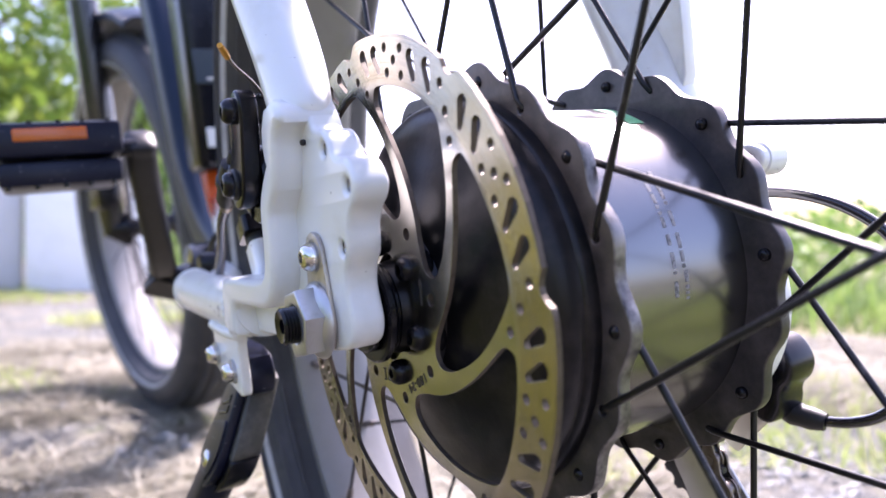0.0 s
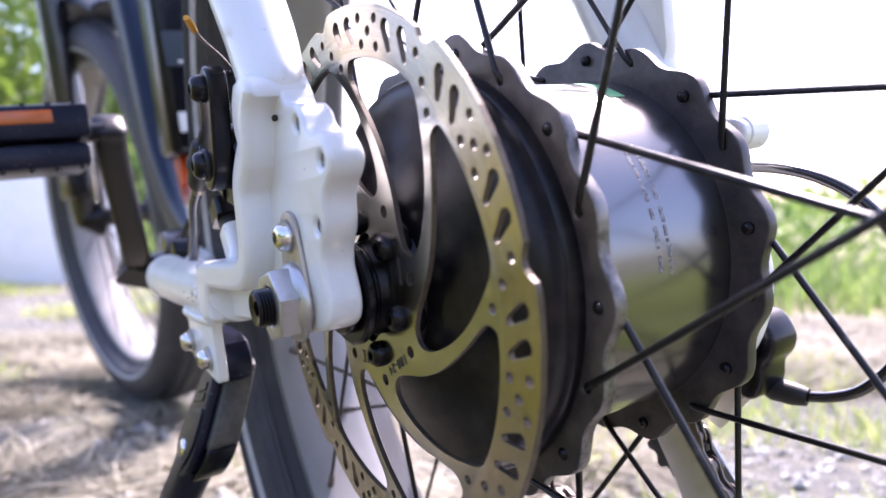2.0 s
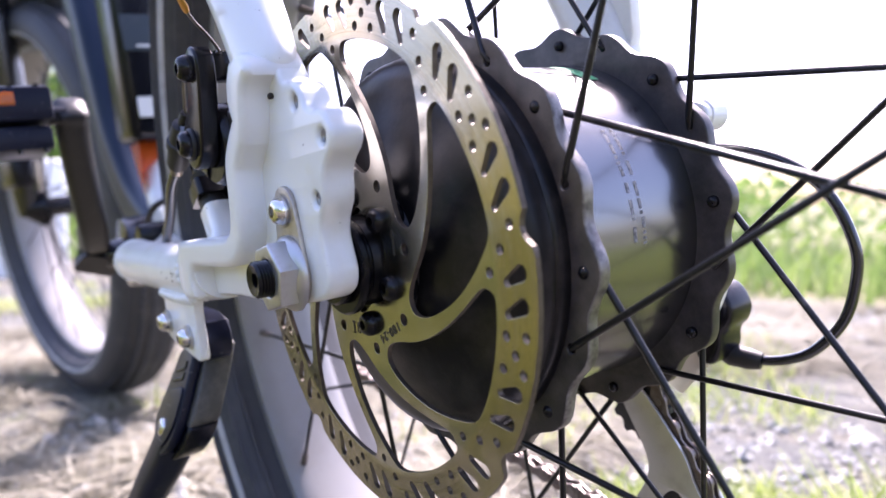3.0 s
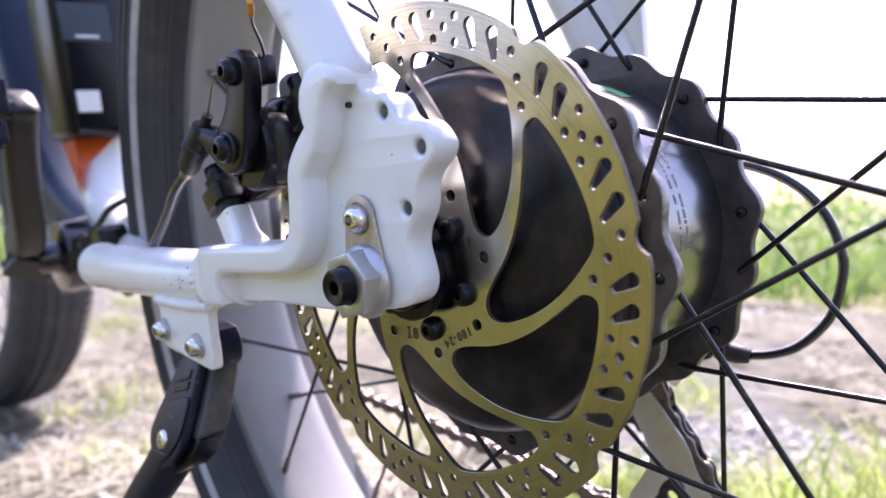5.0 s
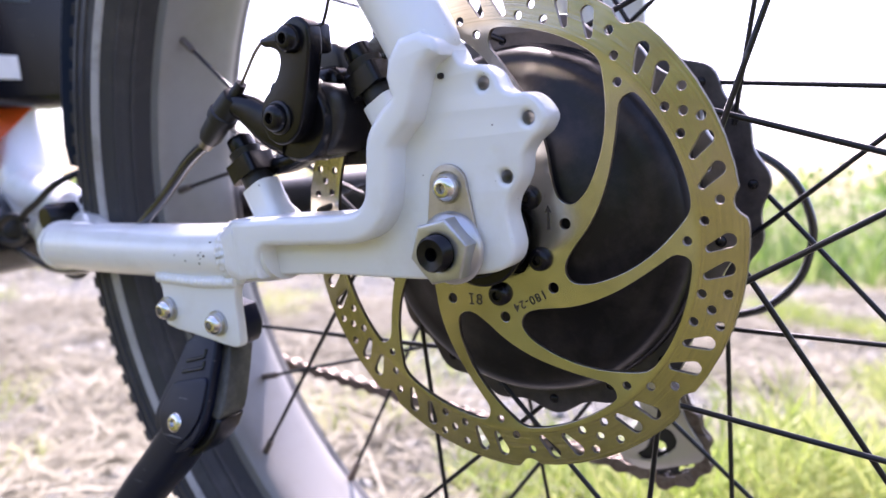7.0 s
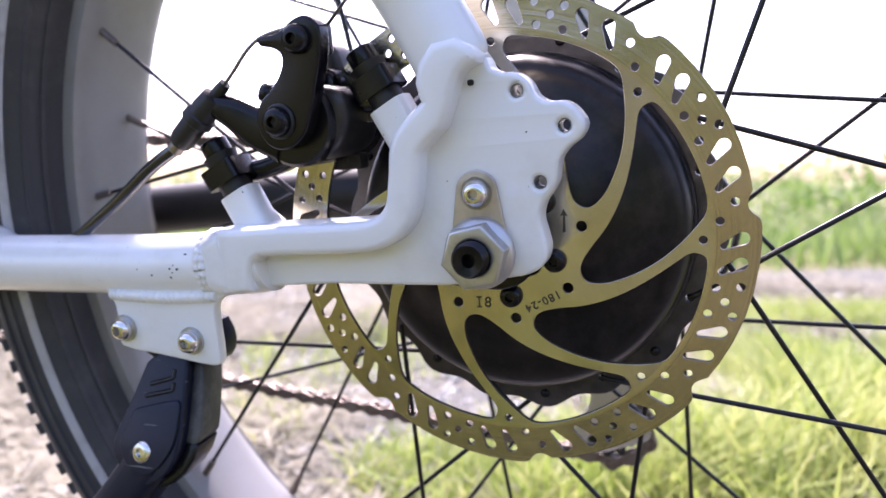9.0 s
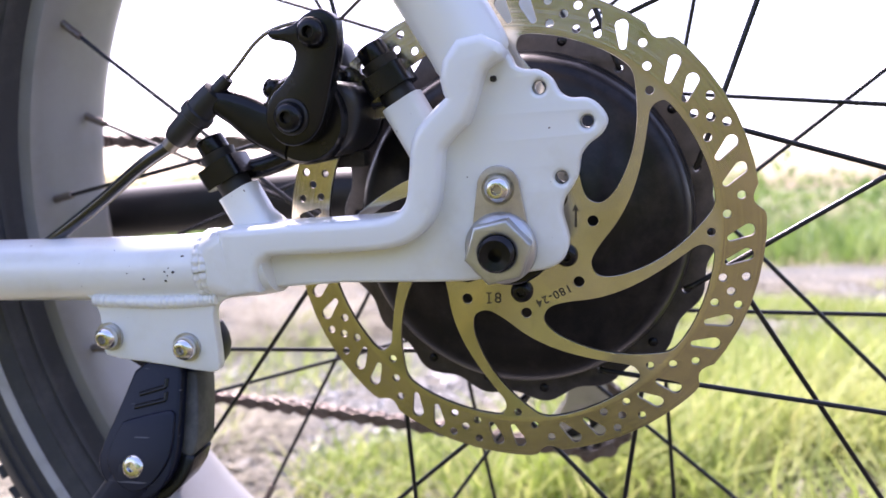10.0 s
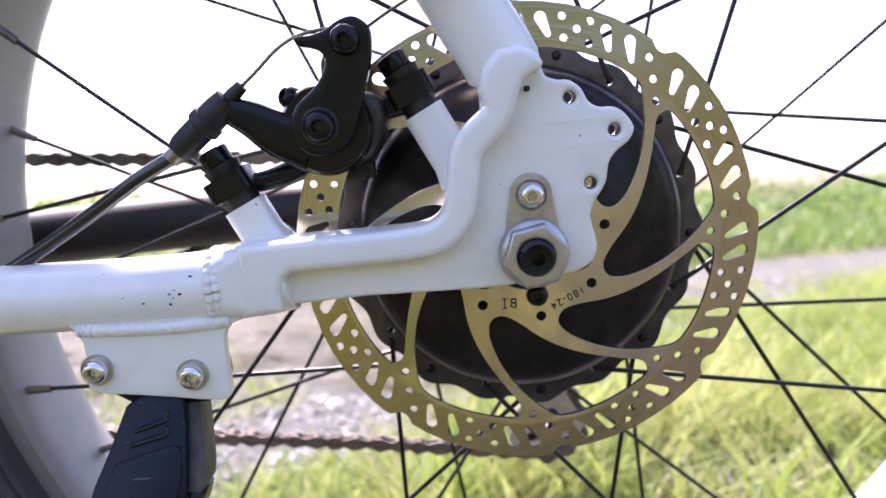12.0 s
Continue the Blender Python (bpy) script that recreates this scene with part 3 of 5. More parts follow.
weld(ring_path((-0.1122, -0.0198, -0.0052), (1, 0, 0), 0.0122, 28), 0.0018, chainstay, 26, 6, 0.24)
part("tube_lip", sweep([(-0.2640, -0.0170, -0.0068), (-0.2680, -0.0168, -0.0068)], lambda f: circle(0, 0, 0.0138, 28)), WHITE, chainstay)
yoke = smooth_path([(-0.258, -0.004, -0.007), (-0.295, 0.016, -0.004), (-0.350, 0.036, 0.004), (-0.430, 0.052, 0.020), (-0.46, 0.062, 0.03)], 5)
part("chainstay_yoke", sweep(yoke, lambda f: circle(0, 0, 0.0110 + 0.010 * f, 20)), WHITE, chainstay)
part("tube_cap_bolt", lathe([(0.0, -0.014), (0.007, -0.014), (0.009, -0.011), (0.009, 0.004), (0.0, 0.004)], 20, (-0.305, 0.008, 0.006)), BLACK, chainstay)

# paint chips on the tube
for k, (x, z, r) in enumerate(((-0.1253, -0.0056, 0.0006), (-0.1291, -0.0092, 0.0006), (-0.1290, -0.0055, 0.0004), (-0.1272, -0.0041, 0.0003), (-0.1211, -0.0001, 0.0008), (-0.1160, 0.0040, 0.0005), (-0.1386, -0.0083, 0.0004), (-0.1457, -0.0059, 0.0003), (-0.1278, -0.0070, 0.0003))):
    yc = -0.0187 - math.sqrt(0.0132 ** 2 - (z + 0.0064) ** 2)
    rnd = random.Random(k)
    spot = [(x + r * rnd.uniform(0.5, 1.5) * math.cos(w * math.pi / 4), z + r * rnd.uniform(0.4, 1.2) * math.sin(w * math.pi / 4)) for w in range(8)]
    part("paint_chip", plate([spot], yc - 0.0001, yc + 0.0004, 0.00003, 0), DARK, chainstay)

# side stand bracket and stand
tab = [(-171, -13), (-165.5, -19), (-163.5, -24), (-165, -38), (-163, -41.5), (-140, -44), (-118, -47.2), (-113.6, -46.5), (-112.6, -43), (-112.9, -24), (-111.2, -19.5), (-106, -17), (-100, -16.6), (-102, -9), (-164, -9)]
bracket = part("stand_bracket", plate([[(p.x, p.y) for p in [q / 1000 for q in chaikin([(x, z, 0) for x, z in tab], 1)]]], -0.0285, -0.0238, 0.0008, 2), WHITE, bike, "white bracket plate welded under the chainstay")
weld([(-0.110, -0.0279, -0.0172), (-0.135, -0.0281, -0.0184), (-0.165, -0.0279, -0.0176)], 0.0025, bracket, 22, 7, 0.16)
for x, z in ((-0.1600, -0.0324), (-0.1255, -0.0364)):
    socket_screw("bracket_screw", (x, -0.0297, z), (0, -1, 0), 0.0047, 0.0044, CHROME, bracket, WASHER, "bright button screw", washer=0.0058)
hold = [(-163, -27), (-120, -28), (-115.5, -38), (-118, -47), (-125, -50), (-160, -48)]
stand = part("side_stand", plate([[(p.x, p.y) for p in [q / 1000 for q in chaikin([(x, z, 0) for x, z in hold], 1)]]], -0.0236, -0.0112, 0.0015, 2), PLASTIC, bike, "black plastic and metal side stand, folded down")


def leaning(bm):
    """The stand splays outwards below its bracket."""
    for v in bm.verts:
        v.co.y += (v.co.z + 0.045) * 0.43
    return bm


def cut_shape(pts, y0, y1, bevel, smooth=1):
    return leaning(plate([[(p.x, p.y) for p in [q / 1000 for q in chaikin([(x, z, 0) for x, z in pts], smooth)]]], y0, y1, bevel, 2))


body = [(-151, -43), (-132.0, -43), (-131.0, -50), (-130.2, -64), (-129.6, -78), (-132, -86), (-138, -92), (-146, -94.5), (-157, -91), (-164, -84), (-165, -77.5), (-158.5, -63)]
part("stand_body", cut_shape(body, -0.0262, -0.0205, 0.0014), PLASTIC, stand, "black moulded stand body", 30)
back = [(-148, -42), (-129.5, -43), (-127.5, -50), (-125.5, -62), (-124, -77), (-126, -80), (-135, -82), (-150, -70)]
part("stand_plate", cut_shape(back, -0.0205, -0.0065, 0.0012), GRIT, stand, "dusty metal stand plate")
cup = [(-136, -76), (-124.5, -78), (-127, -88), (-137, -97), (-150, -98), (-158, -90), (-150, -80)]
part("stand_pivot", cut_shape(cup, -0.0205, -0.0060, 0.0016), BLACK, stand)
face = [(-155, -66.5), (-154, -65.4), (-134.5, -60.8), (-132, -61.5), (-131.2, -64), (-131.2, -76), (-134.5, -82.5), (-140, -88.5), (-147, -90.5), (-155, -87), (-160, -80.5), (-159.5, -76)]
part("stand_face", cut_shape(face, -0.0274, -0.0260, 0.0006, 2), PLASTIC, stand)
for x0, z0, x1, z1 in ((-148.6, -55.9, -137.2, -52.9), (-137.2, -52.9, -137.1, -49.8), (-150.2, -60.6, -136.8, -57.6), (-136.8, -57.6, -136.7, -54.8)):
    part("stand_groove", leaning(sweep([(x0 / 1000, -0.0262, z0 / 1000), (x1 / 1000, -0.0262, z1 / 1000)], 0.0009)), BLACK, stand)
socket_screw("pivot_bolt", (-0.1475, -0.0424, -0.0815), (0, -1, 0.3), 0.0048, 0.0020, CHROME, stand, CHROME, "bright domed pivot bolt")
leg = smooth_path([(-0.147, -0.0365, -0.087), (-0.160, -0.0415, -0.103), (-0.176, -0.0475, -0.121), (-0.212, -0.0600, -0.166), (-0.252, -0.0760, -0.235), (-0.290, -0.0930, -0.315)], 5)
part("stand_leg", sweep(leg, lambda f: rounded(0.0225 - 0.005 * f, 0.0170 - 0.003 * f, 0.006, 4), up=(0, 1, -0.35)), PLASTIC, stand, "black stand leg", 45)

# wheel: rim, tyre, spokes
RB, RY0, RY1 = 0.2430, 0.0355, 0.0885
RC = (RY0 + RY1) / 2
rimprof = [(RB, RC - 0.014), (RB, RC + 0.014), (RB + 0.0012, RC + 0.020), (RB + 0.003, RY1 - 0.001), (RB + 0.004, RY1), (RB + 0.016, RY1), (RB + 0.016, RY1 - 0.002), (RB + 0.006, RY1 - 0.003), (RB + 0.004, RC), (RB + 0.006, RY0 + 0.003), (RB + 0.016, RY0 + 0.002), (RB + 0.016, RY0), (RB + 0.004, RY0), (RB + 0.003, RY0 + 0.001), (RB + 0.0012, RC - 0.020)]
rim = part("rear_rim", lathe(rimprof, 160, closed=True), RIM, bike, "wide grey painted rear rim")
RT = 0.3260


def tyre_half():
    """Half the tyre's outer profile, from bead to tread, as (radius, distance from the middle)."""
    return [(RB + 0.010, 0.0245), (RB + 0.013, 0.0300), (0.2590, 0.0400), (0.2640, 0.0462), (0.2710, 0.0505), (0.2800, 0.0520), (0.2900, 0.0510), (0.3000, 0.0465), (0.3100, 0.0390), (0.3170, 0.0270), (0.3205, 0.0140), (0.3215, 0.0)]


half = tyre_half()
tyreprof = [(r, RC - h) for r, h in half] + [(r, RC + h) for r, h in half[-2::-1]]
tyre = part("rear_tyre", lathe(tyreprof, 160), TYRE, bike, "wide dusty black fat tyre with a grey stripe")
part("tyre_stripe", lathe([(0.2688, RC - 0.0494), (0.2692, RC - 0.0503), (0.2728, RC - 0.0520), (0.2736, RC - 0.0514)], 160), STRIPE, tyre, "grey reflective sidewall stripe")
for r, h in ((0.2570, 0.0365), (0.2620, 0.0440), (0.2800, 0.0522), (0.2880, 0.0515)):
    part("tyre_ridge", lathe([(r - 0.0012, RC - h + 0.0012), (r - 0.0004, RC - h - 0.0009), (r + 0.0008, RC - h - 0.0009), (r + 0.0016, RC - h + 0.0012)], 160), TYRE, tyre)


def knobs(rt, rc):
    """Tread blocks in rows round a tyre, as one mesh."""
    bm = bmesh.new()
    for off, r, tilt, w, shift in ((-0.0385, rt - 0.0180, 50, 0.009, 0.0), (-0.0240, rt - 0.0080, 28, 0.013, 0.5), (-0.0085, rt - 0.0035, 8, 0.012, 0.0), (0.0085, rt - 0.0035, -8, 0.012, 0.5), (0.0240, rt - 0.0080, -28, 0.013, 0.0), (0.0385, rt - 0.0180, -50, 0.009, 0.5)):
        for k in range(150):
            a = 2 * math.pi * (k + shift) / 150
            m = Matrix.Rotation(-a, 4, 'Y') @ pose(r, rc + off, 0, 0, 0, tilt)
            bmesh.ops.create_cube(bm, size=1, matrix=m @ Matrix.Diagonal((0.0034, w, 0.0072, 1)))
    return bm


tread = part("tread", knobs(RT, RC), TYRE, tyre, angle=20)
tagged(tread, kind="stuff")


def spoke_path(hub_a, rim_a, hy, ry, bend):
    """From the flange hole, with its elbow, to the rim."""
    hx, hz = ring_at(NEAR_R if hy < 0.06 else FAR_R, hub_a)
    rx, rz = ring_at(RB - 0.003, rim_a)
    h, r = Vector((hx, hy, hz)), Vector((rx, ry, rz))
    d = (r - h).normalized()
    return [h + Vector((0, bend, 0)), h + Vector((0, bend * 0.25, 0)), h + d * 0.0035, h + d * 0.02, r]


for k in range(9):
    for base, turn, hy, ry, bend in ((NEAR0, 40.5, 0.0310, RC - 0.016, 0.004), (NEAR0 + 20.6, -40.5, 0.0378, RC - 0.016, -0.004), (FAR0 + 20.8, 39.0, 0.0985, RC + 0.0288, 0.004), (FAR0 - 0.9, -38.4, 0.1052, RC + 0.0087, -0.004)):
        ha = base + 40 * k
        P = spoke_path(ha, ha + turn, hy, ry, bend)
        sp = part("spoke", sweep(P, [0.00115, 0.00118, 0.00115, 0.00110, 0.00105]), SPOKE, bike, "" if k else "thin black steel spoke")
        d = (P[-1] - P[-2]).normalized()
        part("nipple", sweep([P[-1] - d * 0.008, P[-1] - d * 0.0075, P[-1] + d * 0.002, P[-1] + d * 0.007], [0.0013, 0.0019, 0.0020, 0.0024]), CHAIN, sp)
        if bend < 0:
            hx, hz = ring_at(0.0742, ha - 1.0) if hy < 0.06 else ring_at(FAR_R, ha)
            at = Vector((hx, P[0].y - (0.0022 if hy < 0.06 else 0.0026), hz))
            part("spoke_head", lathe([(0.0, -0.0016), (0.0012, -0.0014), (0.0020, -0.0006), (0.0021, 0.0), (0.0021, 0.001)], 12, at), BLACK, sp)

# brake caliper with its adapter, arm and cable
caliper = part("brake_caliper", join(
    block((-0.086, -0.0240, 0.0330), (-0.0555, 0.0050, 0.0600), 0.009, 4),
    block((-0.074, -0.0200, 0.0500), (-0.0555, 0.0130, 0.0680), 0.006, 4),
    move(lathe([(0.0, -0.0300), (0.0150, -0.0300), (0.0165, -0.0280), (0.0165, 0.0140), (0.014, 0.0165), (0.0, 0.0165)], 32), Matrix.Translation((-0.0690, 0, 0.0480)))), BLACK, bike, "black cable disc brake caliper", 50)
for name, pts, y0, y1, bv in (("caliper_bridge", [(-73, 75), (-66, 78), (-60, 76), (-57.5, 70), (-57, 60), (-64, 56), (-72, 60)], -0.0110, 0.0050, 0.0035), ("caliper_flank", [(-80, 52), (-64, 62), (-52, 60), (-48, 55), (-49, 46), (-54, 36), (-66, 32), (-78, 35)], -0.0270, 0.0050, 0.0045)):
    part(name, plate([[(p.x / 1000, p.y / 1000) for p in chaikin([(x, z, 0) for x, z in pts], 2)]], y0, y1, bv, 4), CAST, caliper, "", 60)
ARM = [(-75.5, 78.6), (-70, 79.0), (-65, 80.5), (-61, 83), (-56, 84.3), (-51.8, 82.2), (-50, 78.5), (-50.8, 70), (-53.5, 61), (-56, 53), (-59.3, 45), (-64, 40.5), (-70, 38.8), (-75.5, 40.6), (-79.0, 45.5), (-79.5, 51), (-76.8, 56.5), (-72, 60.5), (-68, 65), (-66, 70), (-67.2, 73.2), (-71, 75.0), (-74.5, 75.8)]
arm = part("brake_arm", plate([[(p.x, p.y) for p in smooth_path([(x / 1000, z / 1000, 0) for x, z in ARM], 3, True)]], -0.0375, -0.0300, 0.0012, 3), BLACK, caliper, "black curved brake lever arm", 32)
socket_screw("cable_bolt", (-0.0585, -0.0375, 0.0765), (0, -1, 0), 0.0052, 0.0048, BLACK, caliper, DARK, "black cable clamp bolt")
part("pivot_washer", lathe([(0.0, -0.0388), (0.0058, -0.0388), (0.0064, -0.0382), (0.0064, -0.0370)], 32, (-0.0695, 0, 0.0490)), RUBBER, caliper)
socket_screw("pivot_screw", (-0.0695, -0.0388, 0.0490), (0, -1, 0), 0.0054, 0.0040, BLACK, caliper, DARK, "black pivot screw")
part("clamp_tab", block((-0.0640, -0.0300, 0.0715), (-0.0530, -0.0215, 0.0825), 0.0015), BLACK, caliper)
socket_screw("return_screw", (-0.0805, -0.0235, 0.0590), (-0.6, -0.6, 0.35), 0.0042, 0.0050, BLACK, caliper, DARK)
reach = smooth_path([(-0.0750, -0.0250, 0.0430), (-0.0860, -0.0260, 0.0470), (-0.0950, -0.0275, 0.0530), (-0.1030, -0.0290, 0.0570)], 4)
part("cable_stop", sweep(reach, lambda f: rounded(0.012 - 0.003 * f, 0.020 - 0.011 * f, 0.004, 3)), BLACK, caliper)
caliper.location = OFF = Vector((-0.0012, 0.0072, 0.0))
# threaded barrel with rubber boot, housing, bare wire
b0, b1 = Vector((-0.0965, -0.0300, 0.0645)), Vector((-0.1215, -0.0300, 0.0435))
d = (b1 - b0).normalized()
barrel = [(0.0, 0.0022), (0.12, 0.0026), (0.20, 0.0026), (0.22, 0.0048), (0.40, 0.0054), (0.50, 0.0054), (0.52, 0.0062), (0.62, 0.0062), (0.64, 0.0052), (0.92, 0.0050), (1.0, 0.0042)]
part("adjuster_barrel", sweep([b0 + (b1 - b0) * f for f, _ in barrel], [r for _, r in barrel]), RUBBER, caliper, "black rubber cable adjuster")
part("ferrule", sweep([b1 - d * 0.001, b1 + d * 0.004], 0.0031), WIRE, caliper)
housing = smooth_path([b1 + d * 0.003 + OFF, (-0.1390, -0.0225, 0.0345), (-0.1640, -0.0190, 0.0200), (-0.1980, -0.0150, 0.0020), (-0.2450, -0.0020, -0.0180), (-0.3200, 0.0050, -0.0280), (-0.40, 0.02, -0.02)], 6)
part("cable_housing", sweep(housing, 0.0026), GLOSS, bike, "black brake cable housing")
wire = [p + OFF for p in smooth_path([b0, (-0.0905, -0.0315, 0.0690), (-0.0830, -0.0330, 0.0752), (-0.0755, -0.0335, 0.0792), (-0.0660, -0.0320, 0.0812), (-0.0585, -0.0300, 0.0810), (-0.0520, -0.0270, 0.0815)], 6)]
part("brake_wire", sweep(wire, 0.00065), WIRE, bike, "bare steel brake wire")
tail = smooth_path([(-0.0532, -0.0198, 0.0815), (-0.0455, -0.0255, 0.0850), (-0.0360, -0.0335, 0.0885), (-0.0300, -0.0375, 0.0905)], 6)
tailwire = part("wire_tail", sweep(tail, 0.00062), WIRE, bike, "loose wire end")
part("crimp_cap", sweep([tail[-1], (-0.0270, -0.0390, 0.0915), (-0.0235, -0.0412, 0.0930)], [0.0011, 0.0013, 0.0010]), CRIMP, tailwire, "orange-brown crimped end cap")
# the two posts on the stay, with spacers and bolts
for (x0, z0), (x1, z1), yp in (((-0.0965, 0.0080), (-0.1075, 0.0300), -0.0140), ((-0.0245, 0.0300), (-0.0405, 0.0600), -0.0095)):
    p0, p1 = Vector((x0, yp, z0)), Vector((x1, yp, z1))
    d = (p1 - p0).normalized()
    cut = p0 + (p1 - p0) * (0.66 if z0 < 0.02 else 0.74)
    post = part("brake_post", sweep([p0 - d * 0.003, p0 + d * 0.004, cut], lambda f: rounded(0.0155 + 0.006 * max(0, 0.5 - f), 0.0125 + 0.010 * max(0, 0.5 - f), 0.004, 4), up=(0, 1, 0)), WHITE, bike, "white welded brake mounting post")
    cut = cut - OFF
    part("post_spacer", sweep([cut, cut + d * 0.0045], 0.0066), RUBBER, caliper)
    side = part("adapter_lug", sweep([cut + d * 0.0045, cut + d * 0.0125], lambda f: rounded(0.0165, 0.0160, 0.0025, 3), up=(0, 1, 0)), BLACK, caliper)
    part("cup_washer", sweep([cut + d * 0.0125, cut + d * 0.0165], [0.0062, 0.0072]), RUBBER, caliper)
    bolt = part("adapter_bolt", move(plate([circle(0, 0, 0.0056, 40), circle(0, 0, 0.0026, 6)], 0.0, 0.0064, 0.0007, 3), Matrix.Translation(cut + d * 0.0165) @ axis_to(d)), BLACK, caliper)
    part("socket", move(lathe([(0.0, 0.0030), (0.0027, 0.0030), (0.0027, 0.0)], 6), Matrix.Translation(cut + d * 0.0165) @ axis_to(d)), DARK, bolt)
part("adapter", sweep(smooth_path([(-0.1065, -0.0120, 0.0300), (-0.0950, -0.0100, 0.0310), (-0.0800, -0.0070, 0.0370), (-0.0600, -0.0070, 0.0510), (-0.0480, -0.0060, 0.0545), (-0.0390, -0.0060, 0.0560)], 4), lambda f: rounded(0.014, 0.0080 + 0.001 * f, 0.0035, 3)), BLACK, caliper, "", 45)
# solid dark block, the pad slot's shade put into its colour
part("pad_slot_shade", block((-0.0790, -0.0040, 0.0280), (-0.0560, 0.0040, 0.0345), 0.0012), DARK, caliper)

# far side: dropout, stays, sprocket, chain, derailleur
far_rim = [(-95, -10), (-40, -12), (-10, -16), (12, -34), (18, -52), (28, -56), (38, -50), (46, -36), (50, -20), (49, -8), (45, 4), (38, 14), (36, 24), (40, 30), (46, 34), (46.5, 40), (41, 43.5), (33, 43), (26, 46), (16, 58), (2, 66), (-14, 60), (-24, 36), (-40, 10), (-95, 10)]
far_out = [(p.x / 1000, p.y / 1000) for p in chaikin([(x, z, 0) for x, z in far_rim], 2)]
far_drop = part("far_dropout", plate([far_out, circle(0, 0, 0.0062, 16), circle(0.0400, 0.0373, 0.0022, 12)], 0.1360, 0.1430, 0.0014, 2), WHITE, bike, "white far-side dropout plate with derailleur hanger")
part("eyelet", lathe([(0.0022, 0.1395), (0.0060, 0.1395), (0.0068, 0.1405), (0.0068, 0.1500), (0.0060, 0.1510), (0.0022, 0.1510)], 24, (0.0400, 0, 0.0373), closed=True), WHITE, far_drop)
part("far_seatstay", sweep(smooth_path([(0.000, 0.138, 0.060), (-0.006, 0.138, 0.080), (-0.022, 0.139, 0.112), (-0.052, 0.139, 0.165), (-0.17, 0.12, 0.345)], 4), lambda f: circle(0, 0, 0.0170 - 0.003 * f, 20), up=(1, 0, 0)), WHITE, bike, "white far-side seatstay")
part("rack_tab", plate([chaikin([(-0.010, 0.055), (0.016, 0.060), (0.016, 0.118), (0.004, 0.122), (-0.016, 0.100)], 1)], 0.1330, 0.1400, 0.0010, 2), WHITE, bike, "white rack mounting tab")
part("far_chainstay", sweep(smooth_path([(-0.030, 0.136, 0.004), (-0.10, 0.138, 0.004), (-0.20, 0.138, 0.000), (-0.30, 0.130, -0.005), (-0.40, 0.10, -0.01)], 4), lambda f: circle(0, 0, 0.0125 + 0.0035 * min(1, f * 3), 20)), RUBBER, bike, "far chainstay in a black protector")
teeth = []
for k in range(16 * 4):
    teeth.append(ring_at(0.0345 if k % 4 in (0, 1) else 0.0305, k * 360 / 64))
part("sprocket", plate([teeth, circle(0, 0, 0.012, 16)], 0.1190, 0.1212, 0.0003, 1), CHAIN, bike, "worn steel sprocket")
part("freewheel", lathe([(0.012, 0.1120), (0.026, 0.1120), (0.028, 0.1140), (0.028, 0.1260), (0.026, 0.1275), (0.012, 0.1275)], 32), CHAIN, bike)
links = {}


def link_mesh(wide):
    y0, y1 = (0.0022, 0.0032) if wide else (0.0012, 0.0022)
    pts = []
    for cx, s in ((0.00635, 1), (-0.00635, -1)):
        for k in range(9):
            w = -math.radians(125) + math.radians(250) * k / 8
            pts.append((cx + 0.0043 * math.cos(w) * s, 0.0043 * math.sin(w) * s))
        pts.append((0.0, 0.0024 * s))
    bm = join(plate([pts], -y1, -y0, 0.0001, 0), plate([pts], y0, y1, 0.0001, 0))
    if wide:
        for cx in (-0.00635, 0.00635):
            bm = join(bm, lathe([(0.0, -0.0036), (0.0018, -0.0036), (0.0018, 0.0036), (0.0, 0.0036)], 8, (cx, 0, 0)))
    else:
        for cx in (-0.00635, 0.00635):
            bm = join(bm, lathe([(0.0019, -0.0012), (0.0036, -0.0012), (0.0036, 0.0012), (0.0019, 0.0012)], 10, (cx, 0, 0), closed=True))
    me = mesh_of(bm, "link")
    me.materials.append(CHAIN.m)
    return shade(me)


WIDE, NARROW = link_mesh(True), link_mesh(False)
chain = part("chain", sweep([(-0.46, 0.1202, -0.115), (-0.455, 0.1202, -0.1152)], 0.0012), CHAIN, bike, "oily worn bicycle chain")
upper = smooth_path([(-0.475, 0.1330, 0.0600), (-0.27, 0.1345, 0.0425), (-0.10, 0.1300, 0.0330), (0.000, 0.1202, 0.0325), (0.022, 0.1202, 0.0235), (0.0325, 0.1202, 0.002), (0.026, 0.1202, -0.020), (0.021, 0.1240, -0.050), (0.016, 0.1290, -0.070), (0.016, 0.1320, -0.084), (0.023, 0.1320, -0.100), (0.032, 0.1320, -0.113), (0.039, 0.1320, -0.127), (0.038, 0.1320, -0.145), (0.022, 0.1325, -0.1550), (0.000, 0.1330, -0.1525), (-0.10, 0.1340, -0.1410), (-0.20, 0.1340, -0.1310), (-0.30, 0.134, -0.121), (-0.46, 0.134, -0.105)], 30)
dist, at, n = 0.0, 0.0, 0
for a, b in zip(upper, upper[1:]):
    dist += (b - a).length
    if dist - at >= 0.0127:
        at += 0.0127
        ang = math.degrees(math.atan2((b - a).z, (b - a).x))
        ob = new("link", NARROW if n % 2 else WIDE)
        ob.parent = chain
        ob.matrix_basis = Matrix.Translation(b) @ Matrix.Rotation(-radians(ang), 4, 'Y')
        n += 1
knuckle = [(26, -36), (36, -34), (43, -44), (41, -52), (36, -56), (36, -64), (31, -72), (23, -70), (22, -58), (23, -46)]
